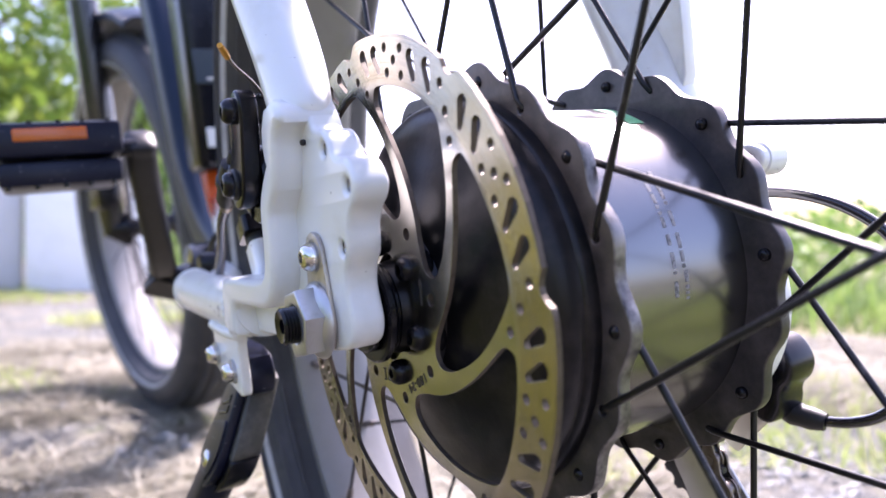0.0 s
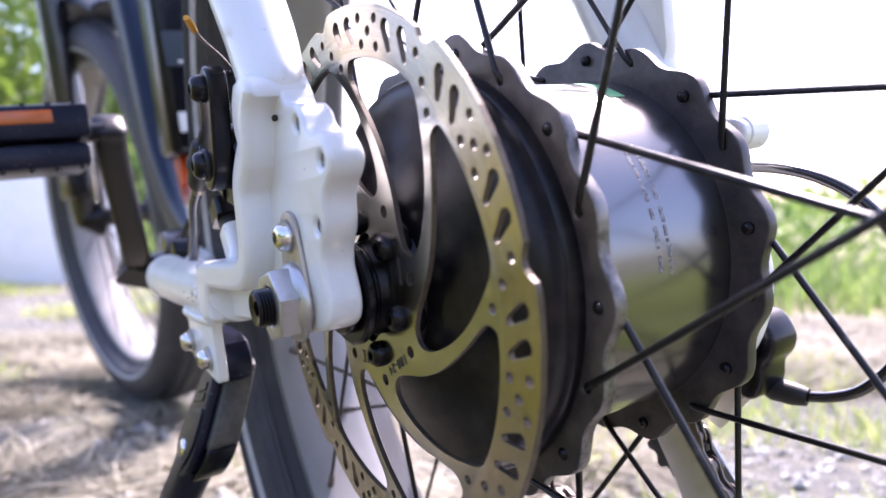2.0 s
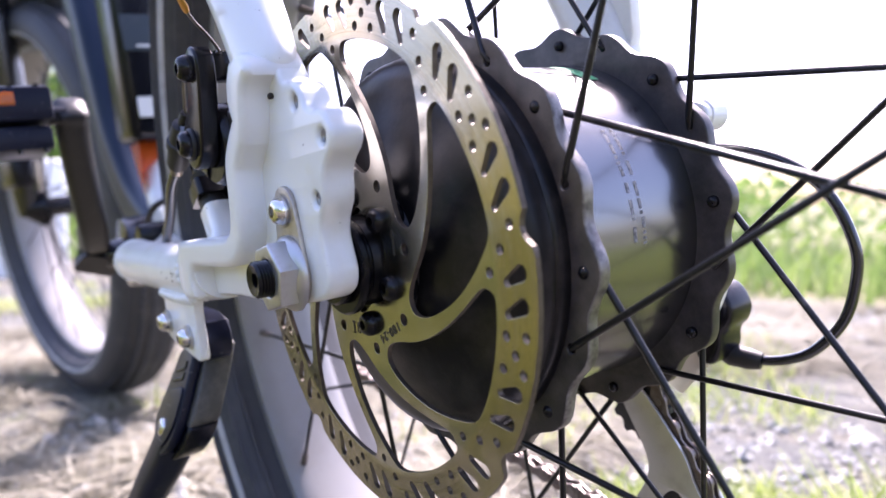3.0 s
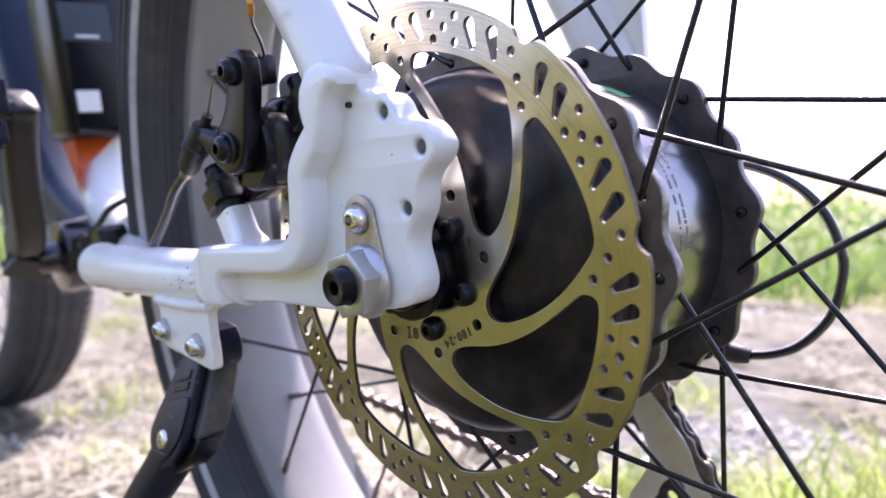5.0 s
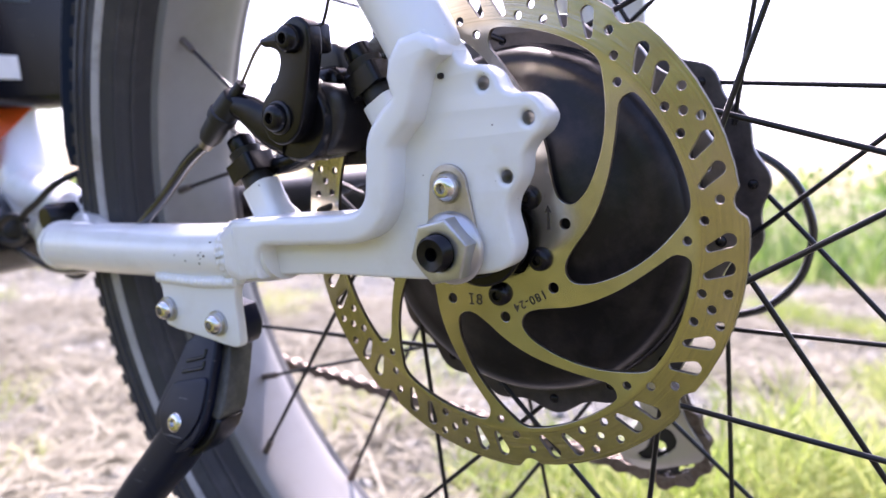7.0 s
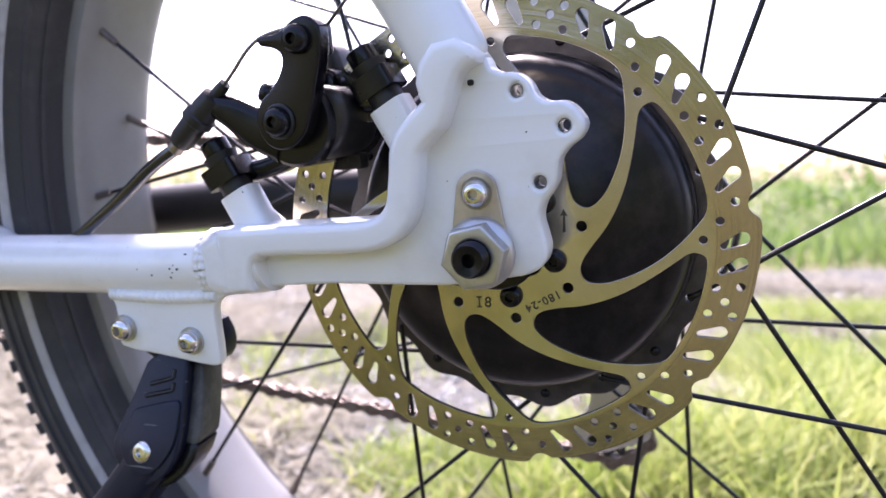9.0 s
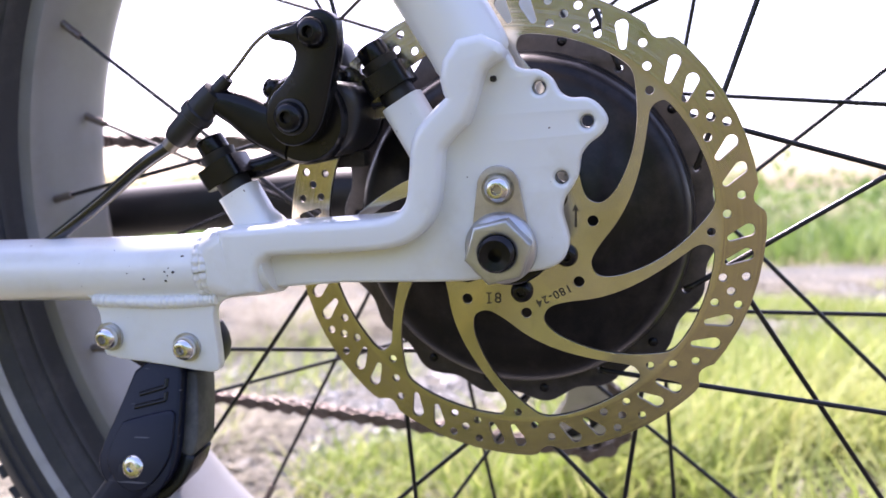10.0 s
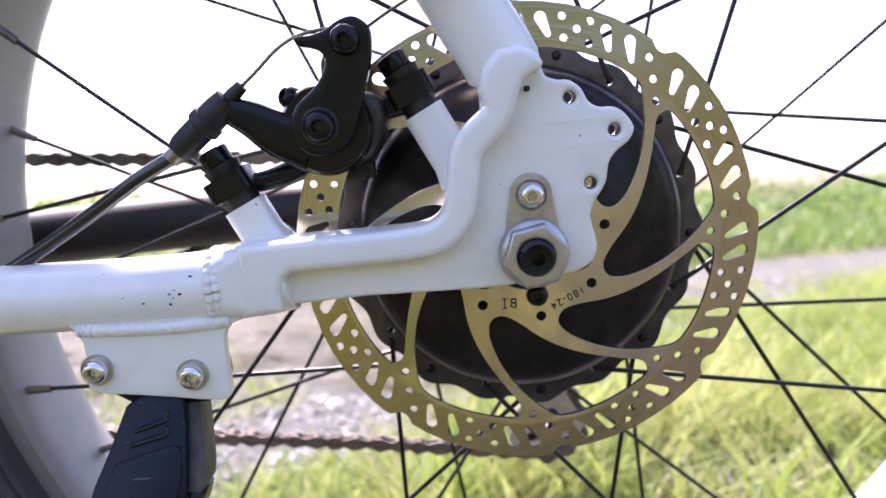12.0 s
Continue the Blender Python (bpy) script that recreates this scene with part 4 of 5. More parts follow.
mech = part("derailleur", plate([[(p.x / 1000, p.y / 1000) for p in chaikin([(x, z, 0) for x, z in knuckle], 2)]], 0.1480, 0.1660, 0.0025, 3), BLACK, bike, "black and silver rear derailleur")
socket_screw("limit_screw", (0.0325, 0.1480, -0.0465), (0, -1, 0), 0.0030, 0.0016, CHROME, mech, DARK, "bright adjusting screw")
socket_screw("hanger_bolt", (0.0270, 0.1360, -0.0480), (0, -1, 0), 0.0056, 0.0030, STEEL, mech, DARK, "steel hanger bolt")
part("mech_pivot", lathe([(0.0, 0.150), (0.006, 0.150), (0.007, 0.148), (0.007, 0.136), (0.0, 0.136)], 16, (0.030, 0, -0.0480)), BLACK, mech)
part("mech_link", sweep([(0.026, 0.158, -0.062), (0.016, 0.156, -0.072), (0.006, 0.152, -0.084)], lambda f: rounded(0.006, 0.014, 0.003, 3)), ALU, mech)
cage = [(-4, -86), (0, -79), (8, -79), (16, -88), (24, -99), (30, -107), (33, -119), (42, -132), (41, -139), (30, -143), (12, -150), (0, -147), (-5, -141), (2, -131), (9, -120), (9, -111), (3, -99)]
kidney = [(23, -122), (29, -130), (24, -138), (10, -145), (5, -141), (12, -137), (14, -129)]
cage_loops = [[(p.x / 1000, p.y / 1000) for p in chaikin([(x, z, 0) for x, z in loop], 2)] for loop in (cage, kidney)]
part("outer_cage", plate([cage_loops[0], cage_loops[1]], 0.1385, 0.1400, 0.0003, 1), ALU, mech, "silver derailleur cage plate")
part("inner_cage", plate([cage_loops[0], cage_loops[1]], 0.1270, 0.1286, 0.0003, 1), ALU, mech, "silver derailleur cage plate")
for x, z in ((0.004, -0.090), (0.018, -0.136)):
    cog = [(x + (0.0165 if k % 4 in (0, 1) else 0.0140) * math.cos(k * math.pi / 22), z + (0.0165 if k % 4 in (0, 1) else 0.0140) * math.sin(k * math.pi / 22)) for k in range(44)]
    part("jockey_wheel", plate([cog, circle(x, z, 0.003, 10)], 0.1305, 0.1335, 0.0004, 1), RUBBER, mech)
part("cable_elbow", sweep(smooth_path([(0.029, 0.158, -0.056), (0.030, 0.162, -0.068), (0.044, 0.1660, -0.0715)], 5), [0.0048, 0.0050, 0.0056, 0.0052, 0.0056, 0.0050, 0.0054, 0.0048, 0.0048, 0.0042, 0.0036]), RUBBER, mech, "ribbed black cable end")
shift = smooth_path([(0.042, 0.1660, -0.0715), (0.0550, 0.1660, -0.0692), (0.0675, 0.1660, -0.0632), (0.0798, 0.1660, -0.0497), (0.0850, 0.1660, -0.0345), (0.0857, 0.1660, -0.0200), (0.0785, 0.1650, -0.0010), (0.0650, 0.1640, 0.0125), (0.0450, 0.1620, 0.0210), (0.0200, 0.1580, 0.0240), (-0.010, 0.152, 0.022), (-0.08, 0.145, 0.010), (-0.2, 0.142, -0.022)], 6)
part("shift_cable", sweep(shift, 0.0022, up=(0, 1, 0)), GLOSS, bike, "black shift cable looping to the derailleur")
part("far_axle_nut", lathe([(0.0062, 0.138), (0.0125, 0.138), (0.0125, 0.140), (0.0105, 0.141), (0.0105, 0.149), (0.0, 0.150)], 6), STEEL, bike)

# mudguard in front of the rear tyre
guard = bmesh.new()
prof = [(0.3400, 0.0375), (0.3470, 0.0345), (0.3530, 0.0375), (0.3570, 0.0480), (0.3580, RC), (0.3570, 0.0760), (0.3530, 0.0865), (0.3470, 0.0895)]
full = [(r, y) for r, y in prof] + [(r - 0.0022, y + (0.0022 if y < RC else -0.0022 if y > RC else 0)) for r, y in reversed(prof)]
rows = []
for k in range(41):
    a = radians(174.0 - 84 * k / 40)
    lift = 0.0 if k else -0.004
    rows.append([guard.verts.new(((r + lift) * math.cos(a), y, (r + lift) * math.sin(a))) for r, y in full])
for a, b in zip(rows, rows[1:]):
    for k in range(len(a)):
        guard.faces.new((a[k], a[(k + 1) % len(a)], b[(k + 1) % len(a)], b[k]))
guard.faces.new(rows[0])
guard.faces.new(rows[-1][::-1])
bmesh.ops.recalc_face_normals(guard, faces=guard.faces)
part("mudguard", guard, NAVY, bike, "smooth dark plastic mudguard")

# middle of the frame: gusset with orange decal, controller box, battery tube, crank and pedal
gus = smooth_path([(-0.475, 0.062, 0.150), (-0.472, 0.060, 0.090), (-0.456, 0.058, 0.046), (-0.424, 0.054, 0.010), (-0.385, 0.046, -0.006), (-0.345, 0.026, -0.010)], 6)
gusset = part("frame_gusset", sweep(gus, lambda f: rounded(0.044 - 0.008 * f, 0.040 - 0.006 * f, 0.014, 5)), WHITE, bike, "white curved frame gusset with an orange decal")
deco = bmesh.new()
deco.faces.new([deco.verts.new(p) for p in [(-0.486, 0.0385, 0.084), (-0.450, 0.0375, 0.084), (-0.4380, 0.0345, 0.055), (-0.4440, 0.0345, 0.036)]])
deco.faces.new([deco.verts.new(p) for p in [(-0.450, 0.0373, 0.084), (-0.4495, 0.074, 0.084), (-0.4380, 0.0343, 0.055)]])
bmesh.ops.solidify(deco, geom=deco.faces, thickness=0.004)
part("decal", deco, ORANGE, gusset, "bright orange decal")
box = part("controller_box", block((-0.486, 0.0270, 0.0820), (-0.424, 0.1100, 0.3000), 0.009, 3), BLACK, bike, "black controller box with a pale sticker")
part("sticker", block((-0.4245, 0.0360, 0.1010), (-0.4232, 0.0540, 0.1180), 0.0004, 1), LABEL, box, "pale printed sticker")
part("box_panel", block((-0.4245, 0.0320, 0.1560), (-0.4225, 0.0700, 0.1860), 0.0008, 1), SLATE, box, "slate-grey panel")
part("box_print", block((-0.4228, 0.0420, 0.1590), (-0.4220, 0.0600, 0.1612), 0.0002, 1), LABEL, box)
bb = part("bottom_bracket", lathe([(0.0, -0.004), (0.010, -0.004), (0.012, 0.0), (0.014, 0.012), (0.030, 0.014), (0.031, 0.018), (0.031, 0.112), (0.0, 0.112)], 32, (-0.460, 0, -0.012)), GLOSS, bike, "black bottom bracket shell")
CR0, CR1 = Vector((-0.460, -0.010, -0.012)), Vector((-0.330, -0.030, 0.100))


def crank_section(f):
    """Wide at the axle, slimmer along the arm, rounded off at the pedal."""
    end = 1.0 if f < 0.9 else max(0.12, math.sqrt(max(0.0, 1 - ((f - 0.9) / 0.1) ** 2)))
    return [(u * end, v * end) for u, v in rounded(0.021, 0.036 - 0.016 * min(1, f * 1.6) + 0.006 * max(0, f - 0.8) * 5, 0.006, 4)]


crank = part("crank_arm", sweep(smooth_path([CR0 + Vector((0.006, 0, -0.008)), CR0 + Vector((-0.012, 0.001, 0.022)) * 0.6, (-0.425, -0.014, 0.012), (-0.385, -0.022, 0.048), (-0.345, -0.029, 0.084), CR1 + Vector((-0.004, 0, -0.005)), CR1 + Vector((0.002, 0, 0.001))], 4), crank_section, up=(0.65, 0, -0.75)), RUBBER, bike, "black crank arm", 50)
part("crank_bolt", lathe([(0.0, -0.020), (0.007, -0.020), (0.009, -0.018), (0.009, -0.010), (0.0, -0.010)], 16, (-0.460, 0, -0.012)), CHROME, crank)
pedal = part("pedal", block((-0.372, -0.1190, 0.0735), (-0.292, -0.0480, 0.0890), 0.003), PLASTIC, bike, "black platform pedal with an amber reflector")
part("pedal_cage", block((-0.376, -0.1210, 0.0915), (-0.288, -0.0460, 0.1130), 0.003), PLASTIC, pedal)
part("pedal_spindle", sweep([(-0.330, -0.118, 0.0985), (-0.330, -0.034, 0.0985)], 0.0065), BLACK, pedal)
for y in (-0.114, -0.098, -0.082, -0.068, -0.054):
    part("pedal_pin", lathe([(0.0, 0.1140), (0.0016, 0.1140), (0.0016, 0.1115)], 8, (-0.291, y, 0), 'Z'), BLACK, pedal)
    part("pedal_pin", lathe([(0.0, 0.0715), (0.0016, 0.0715), (0.0016, 0.0745)], 8, (-0.291, y, 0), 'Z'), BLACK, pedal)
part("reflector", block((-0.2905, -0.1080, 0.1010), (-0.2870, -0.0665, 0.1090), 0.001), AMBER, pedal, "amber pedal reflector")
pedal.location.z = -0.0045
pack = smooth_path([(-0.480, 0.066, -0.012), (-0.565, 0.066, 0.030), (-0.620, 0.066, 0.095), (-0.645, 0.066, 0.165), (-0.690, 0.066, 0.290), (-0.800, 0.066, 0.450), (-0.950, 0.066, 0.600)], 6)
part("battery_tube", sweep(pack, lambda f: rounded(0.044 + 0.012 * min(1, f * 3), 0.046 + 0.014 * min(1, f * 3), 0.013, 4)), NAVY, bike, "glossy blue-black down tube with battery pack, sky reflection in its colour")

for pts in ([(-0.3100, 0.030, 0.034), (-0.3192, 0.012, 0.0259), (-0.3400, 0.010, 0.0155), (-0.3658, 0.010, 0.0045), (-0.3646, 0.010, -0.0070), (-0.3837, 0.012, -0.0132), (-0.4032, 0.012, -0.0116), (-0.4035, 0.012, -0.0016), (-0.3847, 0.012, 0.0056), (-0.3680, 0.014, 0.0020)],
            [(-0.2900, 0.020, -0.010), (-0.3000, 0.012, -0.028), (-0.3200, 0.014, -0.034), (-0.3500, 0.020, -0.030), (-0.3900, 0.030, -0.024)]):
    part("wiring", sweep(smooth_path(pts, 5), 0.0022), RUBBER, bike, "thin black wiring loop")
# front wheel with fork
FW = Matrix.Translation((-1.170, 0.078, 0.044)) @ pose(0, 0, 0, 1.5, 0, 10) @ Matrix.Scale(1.045, 4)


def placed(bm):
    return move(bm, FW @ Matrix.Translation((0, -RC, 0)))


frim = part("front_rim", placed(lathe(rimprof, 96, closed=True)), RIM, bike, "wide grey painted front rim")
ftyre = part("front_tyre", placed(lathe(tyreprof, 96)), TYRE, bike, "black fat front tyre with a grey stripe")
part("tyre_stripe", placed(lathe([(0.2688, RC - 0.0494), (0.2692, RC - 0.0503), (0.2728, RC - 0.0520), (0.2736, RC - 0.0514)], 96)), STRIPE, ftyre)
tagged(part("tread", placed(knobs(RT, RC)), TYRE, ftyre, angle=20), kind="stuff")
part("front_hub", placed(lathe([(0.0, -0.010), (0.012, -0.010), (0.030, 0.016), (0.030, 0.022), (0.016, 0.028), (0.016, 0.098), (0.030, 0.104), (0.030, 0.108), (0.0, 0.130)], 24)), BLACK, bike)
for k in range(24):
    a, b = radians(15 * k), radians(15 * k + (28 if k % 2 else -28))
    y0, y1 = (0.019, RC - 0.012) if k % 4 < 2 else (0.106, RC + 0.012)
    part("front_spoke", placed(sweep([(0.028 * math.cos(b), y0, 0.028 * math.sin(b)), (0.243 * math.cos(a), y1, 0.243 * math.sin(a))], 0.0012)), SPOKE, bike)
fguard = bmesh.new()
fprof = [(0.3400, RC - 0.050), (0.3480, RC - 0.049), (0.3560, RC - 0.036), (0.3600, RC), (0.3560, RC + 0.036), (0.3480, RC + 0.049), (0.3400, RC + 0.050)]
fprof = fprof + [(r - 0.003, RC + (y - RC) * 0.95) for r, y in reversed(fprof)]
rows = [[fguard.verts.new((r * math.cos(radians(60 + 48 * k / 30)), y, r * math.sin(radians(60 + 48 * k / 30)))) for r, y in fprof] for k in range(31)]
for a, b in zip(rows, rows[1:]):
    for k in range(len(a)):
        fguard.faces.new((a[k], a[(k + 1) % len(a)], b[(k + 1) % len(a)], b[k]))
fguard.faces.new(rows[0])
fguard.faces.new(rows[-1][::-1])
bmesh.ops.recalc_face_normals(fguard, faces=fguard.faces)
part("front_mudguard", placed(fguard), NAVY, bike, "glossy blue-black front mudguard, sky reflection in its colour")
for y in (0.000, 0.124):
    low = smooth_path([(-0.004, y, -0.010), (0.004, y, 0.06), (0.022, y, 0.20), (0.032, y, 0.37)], 4)
    part("fork_leg", placed(sweep(low, [0.016 + 0.007 * min(1, k / 4) for k in range(len(low))])), GLOSS, bike, "black suspension fork leg")
    part("stanchion", placed(sweep([(0.032, y, 0.37), (0.052, y, 0.55)], 0.0140)), ALU, bike, "pale fork stanchion")
part("front_caliper", placed(block((-0.03, -0.028, 0.035), (0.05, 0.006, 0.085), 0.008, 3)), BLACK, bike)

# ---- ground and distance ----
EARTH = Mat("dry_dirt_and_straw", (0.157, 0.159, 0.142), 0.95)
EARTH.tint(EARTH.ramp(EARTH.noise(26, 8, 0.8), 0.50, 0.60), (0.238, 0.235, 0.195))
EARTH.tint(EARTH.ramp(EARTH.noise(7, 9, 0.75), 0.50, 0.62), (0.265, 0.245, 0.185))
EARTH.tint(EARTH.ramp(EARTH.noise(55, 5, 0.8), 0.56, 0.63), (0.085, 0.08, 0.08))
EARTH.tint(EARTH.ramp(EARTH.noise(2.4, 6, 0.65), 0.54, 0.66), (0.138, 0.136, 0.124))
EARTH.tint(EARTH.ramp(EARTH.noise(1.7, 5, 0.7, (1.3, 0.9, 1)), 0.60, 0.70), (0.17, 0.20, 0.06))
EARTH.bump(EARTH.noise(60, 6, 0.75), 1.0, 0.02)
PEBBLE = Mat("grey_pebbles", (0.25, 0.25, 0.235), 0.85)
isl = PEBBLE.node("ShaderNodeNewGeometry").outputs["Random Per Island"]
PEBBLE.tint(PEBBLE.ramp(isl, 0.3, 0.9), (0.50, 0.49, 0.44)).bump(PEBBLE.noise(120, 4), 0.3, 0.003)
FIELD = Mat("verge_soil", (0.125, 0.122, 0.042), 0.95)
FIELD.tint(FIELD.ramp(FIELD.noise(3, 6), 0.45, 0.65), (0.15, 0.13, 0.06))
# dark soil out of view, added for what rotor and hub shell reflect
SOIL = Mat("unseen_brown_soil", (0.060, 0.053, 0.036), 0.95)
SOIL.tint(SOIL.ramp(SOIL.noise(5, 7, 0.7), 0.45, 0.65), (0.085, 0.073, 0.050)).bump(SOIL.noise(50, 6, 0.7), 0.8, 0.015)
STRAW = Mat("dry_straw", (0.32, 0.305, 0.21), 0.75)
BLADE = Mat("fresh_grass_blades", (0.29, 0.37, 0.08), 0.55)
MEADOW = Mat("olive_meadow_blades", (0.22, 0.22, 0.050), 0.6)
LEAF = Mat("leafy_weeds", (0.17, 0.29, 0.06), 0.5)
VERGE = Mat("long_verge_blades", (0.17, 0.27, 0.060), 0.55)
for mt, lo, hi in ((MEADOW, (0.11, 0.14, 0.025), (0.42, 0.38, 0.090)), (STRAW, (0.13, 0.118, 0.09), (0.52, 0.49, 0.38)), (BLADE, (0.24, 0.33, 0.058), (0.55, 0.55, 0.22)), (VERGE, (0.12, 0.21, 0.04), (0.31, 0.40, 0.13)), (LEAF, (0.09, 0.18, 0.03), (0.28, 0.40, 0.10))):
    isl = mt.node("ShaderNodeNewGeometry").outputs["Random Per Island"]
    mt.tint(mt.ramp(isl, 0.0, 0.45), lo)
    mt.tint(mt.ramp(isl, 0.55, 1.0), hi)
    mt.tint(mt.ramp(mt.noise(1.5, 4), 0.5, 0.75), hi)
    # thin leaves let light through
    tr = mt.node("ShaderNodeBsdfTranslucent")
    mixs = mt.node("ShaderNodeMixShader")
    mixs.inputs["Fac"].default_value = 0.4
    src = mt.b.inputs["Base Color"].links[0].from_socket
    mt.link(src, tr.inputs["Color"])
    mt.link(mt.b.outputs[0], mixs.inputs[1])
    mt.link(tr.outputs[0], mixs.inputs[2])
    mt.link(mixs.outputs[0], mt.t.nodes["Material Output"].inputs["Surface"])


def bumps(x, y):
    return 0.010 * noise.noise((x * 2.1, y * 2.1, 0.3)) + 0.006 * noise.noise((x * 7.0, y * 7.0, 1.7))


def verge(x):
    """Where the far verge begins."""
    return 2.5 + (0.5 if x > 0 else 0.4) * x


def sheet_height(x, y):
    near = max(0.0, 1 - math.hypot(x, y) / 6)
    return (bumps(x, y) - 0.004) * (1 if near > 0 else 0)


bm = bmesh.new()
axis = [-900, -300, -100, -40, -20, -10] + [round(-6 + 0.12 * k, 3) for k in range(101)] + [10, 20, 40, 100, 300, 900]
rows = [[bm.verts.new((x, y, sheet_height(x, y) if abs(x) < 6 and abs(y) < 6 else 0.0)) for x in axis] for y in axis]
for a, b in zip(rows, rows[1:]):
    for k in range(len(axis) - 1):
        bm.faces.new((a[k], a[k + 1], b[k + 1], b[k]))
ground = lone("ground", bm, EARTH, "dry dirt track with straw, gravel and grass patches", "ground", kind="structure")
ground.data.materials.append(FIELD.m)
for p in ground.data.polygons:
    c = p.center
    if c.y > verge(max(-8, min(8, c.x))) + 0.1 + 0.35 * noise.noise((c.x * 1.5, c.y * 1.5, 6.0)) or c.x > 6 or c.y < (-0.20 if -0.8 < c.x < 0.6 else -0.46) + 0.08 * noise.noise((c.x * 1.3, 0.0, 4.0)) + 0.10 * noise.noise((c.x * 5.0, c.y * 5.0, 4.0)) or c.x < -7:
        p.material_index = 1


def bare(x, y):
    """Unseen brown earth on the near side, behind the rear wheel, added to darken reflections."""
    w = 0.15 * noise.noise((x * 2.3, y * 2.3, 11.0))
    end = 2.5 + 2.0 * w + 1.2 * noise.noise((x * 0.6, y * 0.6, 5.0))
    return x < end and ((x > -0.32 + 0.30 * (y + 0.6) + w and -6.0 < y < -0.6 + w) or (x > -0.02 + w and -2.6 + w < y < 0.02 + w) or (x > 0.42 + w and -2.6 < y < 0.25 + w))


ground.data.materials.append(SOIL.m)
for p in ground.data.polygons:
    if bare(p.center.x, p.center.y):
        p.material_index = 2


def strands(name, spots, mat, label, category, lie, seed, width=0.004, bend=0.35):
    """Many single blades in one mesh. spots: x, y, length, height share."""
    rng = np.random.default_rng(seed)
    n = len(spots)
    s = np.array(spots)
    ln = s[:, 2:3]
    a = rng.uniform(0, 2 * math.pi, n)
    el = rng.uniform(lie[0], lie[1], n)
    d = np.stack([np.cos(a) * np.cos(el), np.sin(a) * np.cos(el), np.sin(el)], 1)
    side = np.stack([-np.sin(a), np.cos(a), np.zeros(n)], 1) * width * rng.uniform(0.6, 1.3, (n, 1))
    base = np.stack([s[:, 0], s[:, 1], np.array([bumps(x, y) - 0.006 if math.hypot(x, y) < 6 else 0 for x, y, _ in spots])], 1)
    turn = rng.choice((-1.0, 1.0), n) * rng.uniform(0.5, 1.3, n)
    sag = np.stack([np.cos(a + turn), np.sin(a + turn), np.full(n, -0.5)], 1) * bend * ln
    m = base + d * ln * 0.55 + sag * 0.15
    t = base + d * ln + sag * 0.6
    m[:, 2] = np.maximum(m[:, 2], base[:, 2] + 0.007)
    t[:, 2] = np.maximum(t[:, 2], base[:, 2] + 0.004)
    verts = np.stack([base - side, base + side, m + side * 0.8, m - side * 0.8, t - side * 0.3, t + side * 0.3], 1).reshape(-1, 3)
    k = np.arange(n)[:, None] * 6
    faces = np.concatenate([k + np.array([0, 1, 2, 3]), k + np.array([3, 2, 5, 4])], 1).reshape(-1, 4)
    me = bpy.data.meshes.new(name)
    me.from_pydata(verts.tolist(), [], faces.tolist())
    ob = lone(name, me, mat, label, category, kind="stuff")
    return ob


rng = np.random.default_rng(5)


def clear(x, y):
    """Free of the tyres."""
    return not (abs(x) < 0.14 and 0.0 < y < 0.2) and not (abs(x + 1.17) < 0.14 and 0.0 < y < 0.26)


def patchy(x, y, s, off, cut):
    return noise.noise((x * s, y * s, off)) > cut


def lawn(x, y):
    """The grassy stretch beside the rear wheel."""
    w = 0.30 * noise.noise((x * 1.7, y * 1.7, 8.0)) + 0.12 * noise.noise((x * 6.0, y * 6.0, 5.0))
    return x > 0.10 + 0.30 * (y - 1.0) + w and y < 0.86 + 0.88 * x + 0.7 * w and x < 1.6 + 1.2 * w


spots = []
while len(spots) < 72000:
    x, y = (rng.uniform(-1.2, 1.6), rng.uniform(0.5, 2.4)) if len(spots) % 4 == 3 else (rng.uniform(-4.5, 3.0), rng.uniform(-0.3, 2.6)) if len(spots) % 3 < 1 else (rng.uniform(-2.0, 0.8), rng.uniform(-0.28, 1.4))
    if y < verge(x) + 0.1 and clear(x, y) and not bare(x, y) and not (lawn(x, y) and len(spots) % 2) and (patchy(x, y, 1.6, 4.0, -0.16) and patchy(x, y, 6.0, 2.0, -0.05)):
        spots.append((x, y, rng.uniform(0.03, 0.13)))
strands("dry_straw", spots, STRAW, "pale dry straw scattered over the dirt", "straw", (0.05, 0.55), 11, 0.0021, 0.8)
spots = []
while len(spots) < 62000:
    x, y = (rng.uniform(-4.5, 3.5), rng.uniform(-1.4, 2.4)) if len(spots) % 3 < 1 else (rng.uniform(-0.3, 1.8), rng.uniform(0.2, 1.9))
    lush = lawn(x, y)
    if y < verge(x) and clear(x, y) and not bare(x, y) and (patchy(x, y, 2.6, 9.0, 0.23) or (lush and patchy(x, y, 5.0, 1.0, -0.28) and y > 0.30 + 0.5 * noise.noise((x * 2.0, y * 2.0, 3.0)))):
        spots.append((x, y, rng.uniform(0.03, 0.11) * (1.45 if lush else 0.6)))
strands("grass_tufts", spots, BLADE, "low green grass in patches on the dirt", "grass", (0.60, 1.45), 12, 0.0017, 0.45)
spots = []
while len(spots) < 16000:
    x = rng.uniform(-9, 9)
    y = verge(x) + rng.gamma(2.0, 0.55)
    if y < 7:
        spots.append((x, y, rng.uniform(0.06, 0.24)))
strands("verge_grass", spots, VERGE, "long green grass on the far verge", "grass", (0.9, 1.5), 13, 0.006)
spots = [(x, y + min(0.0, 0.30 * noise.noise((x * 1.3, 0.0, 4.0)) - 0.02), rng.uniform(0.05, 0.22)) for x, y in zip(rng.uniform(-5, 5, 18000), -0.36 - rng.gamma(1.5, 0.8, 18000))]
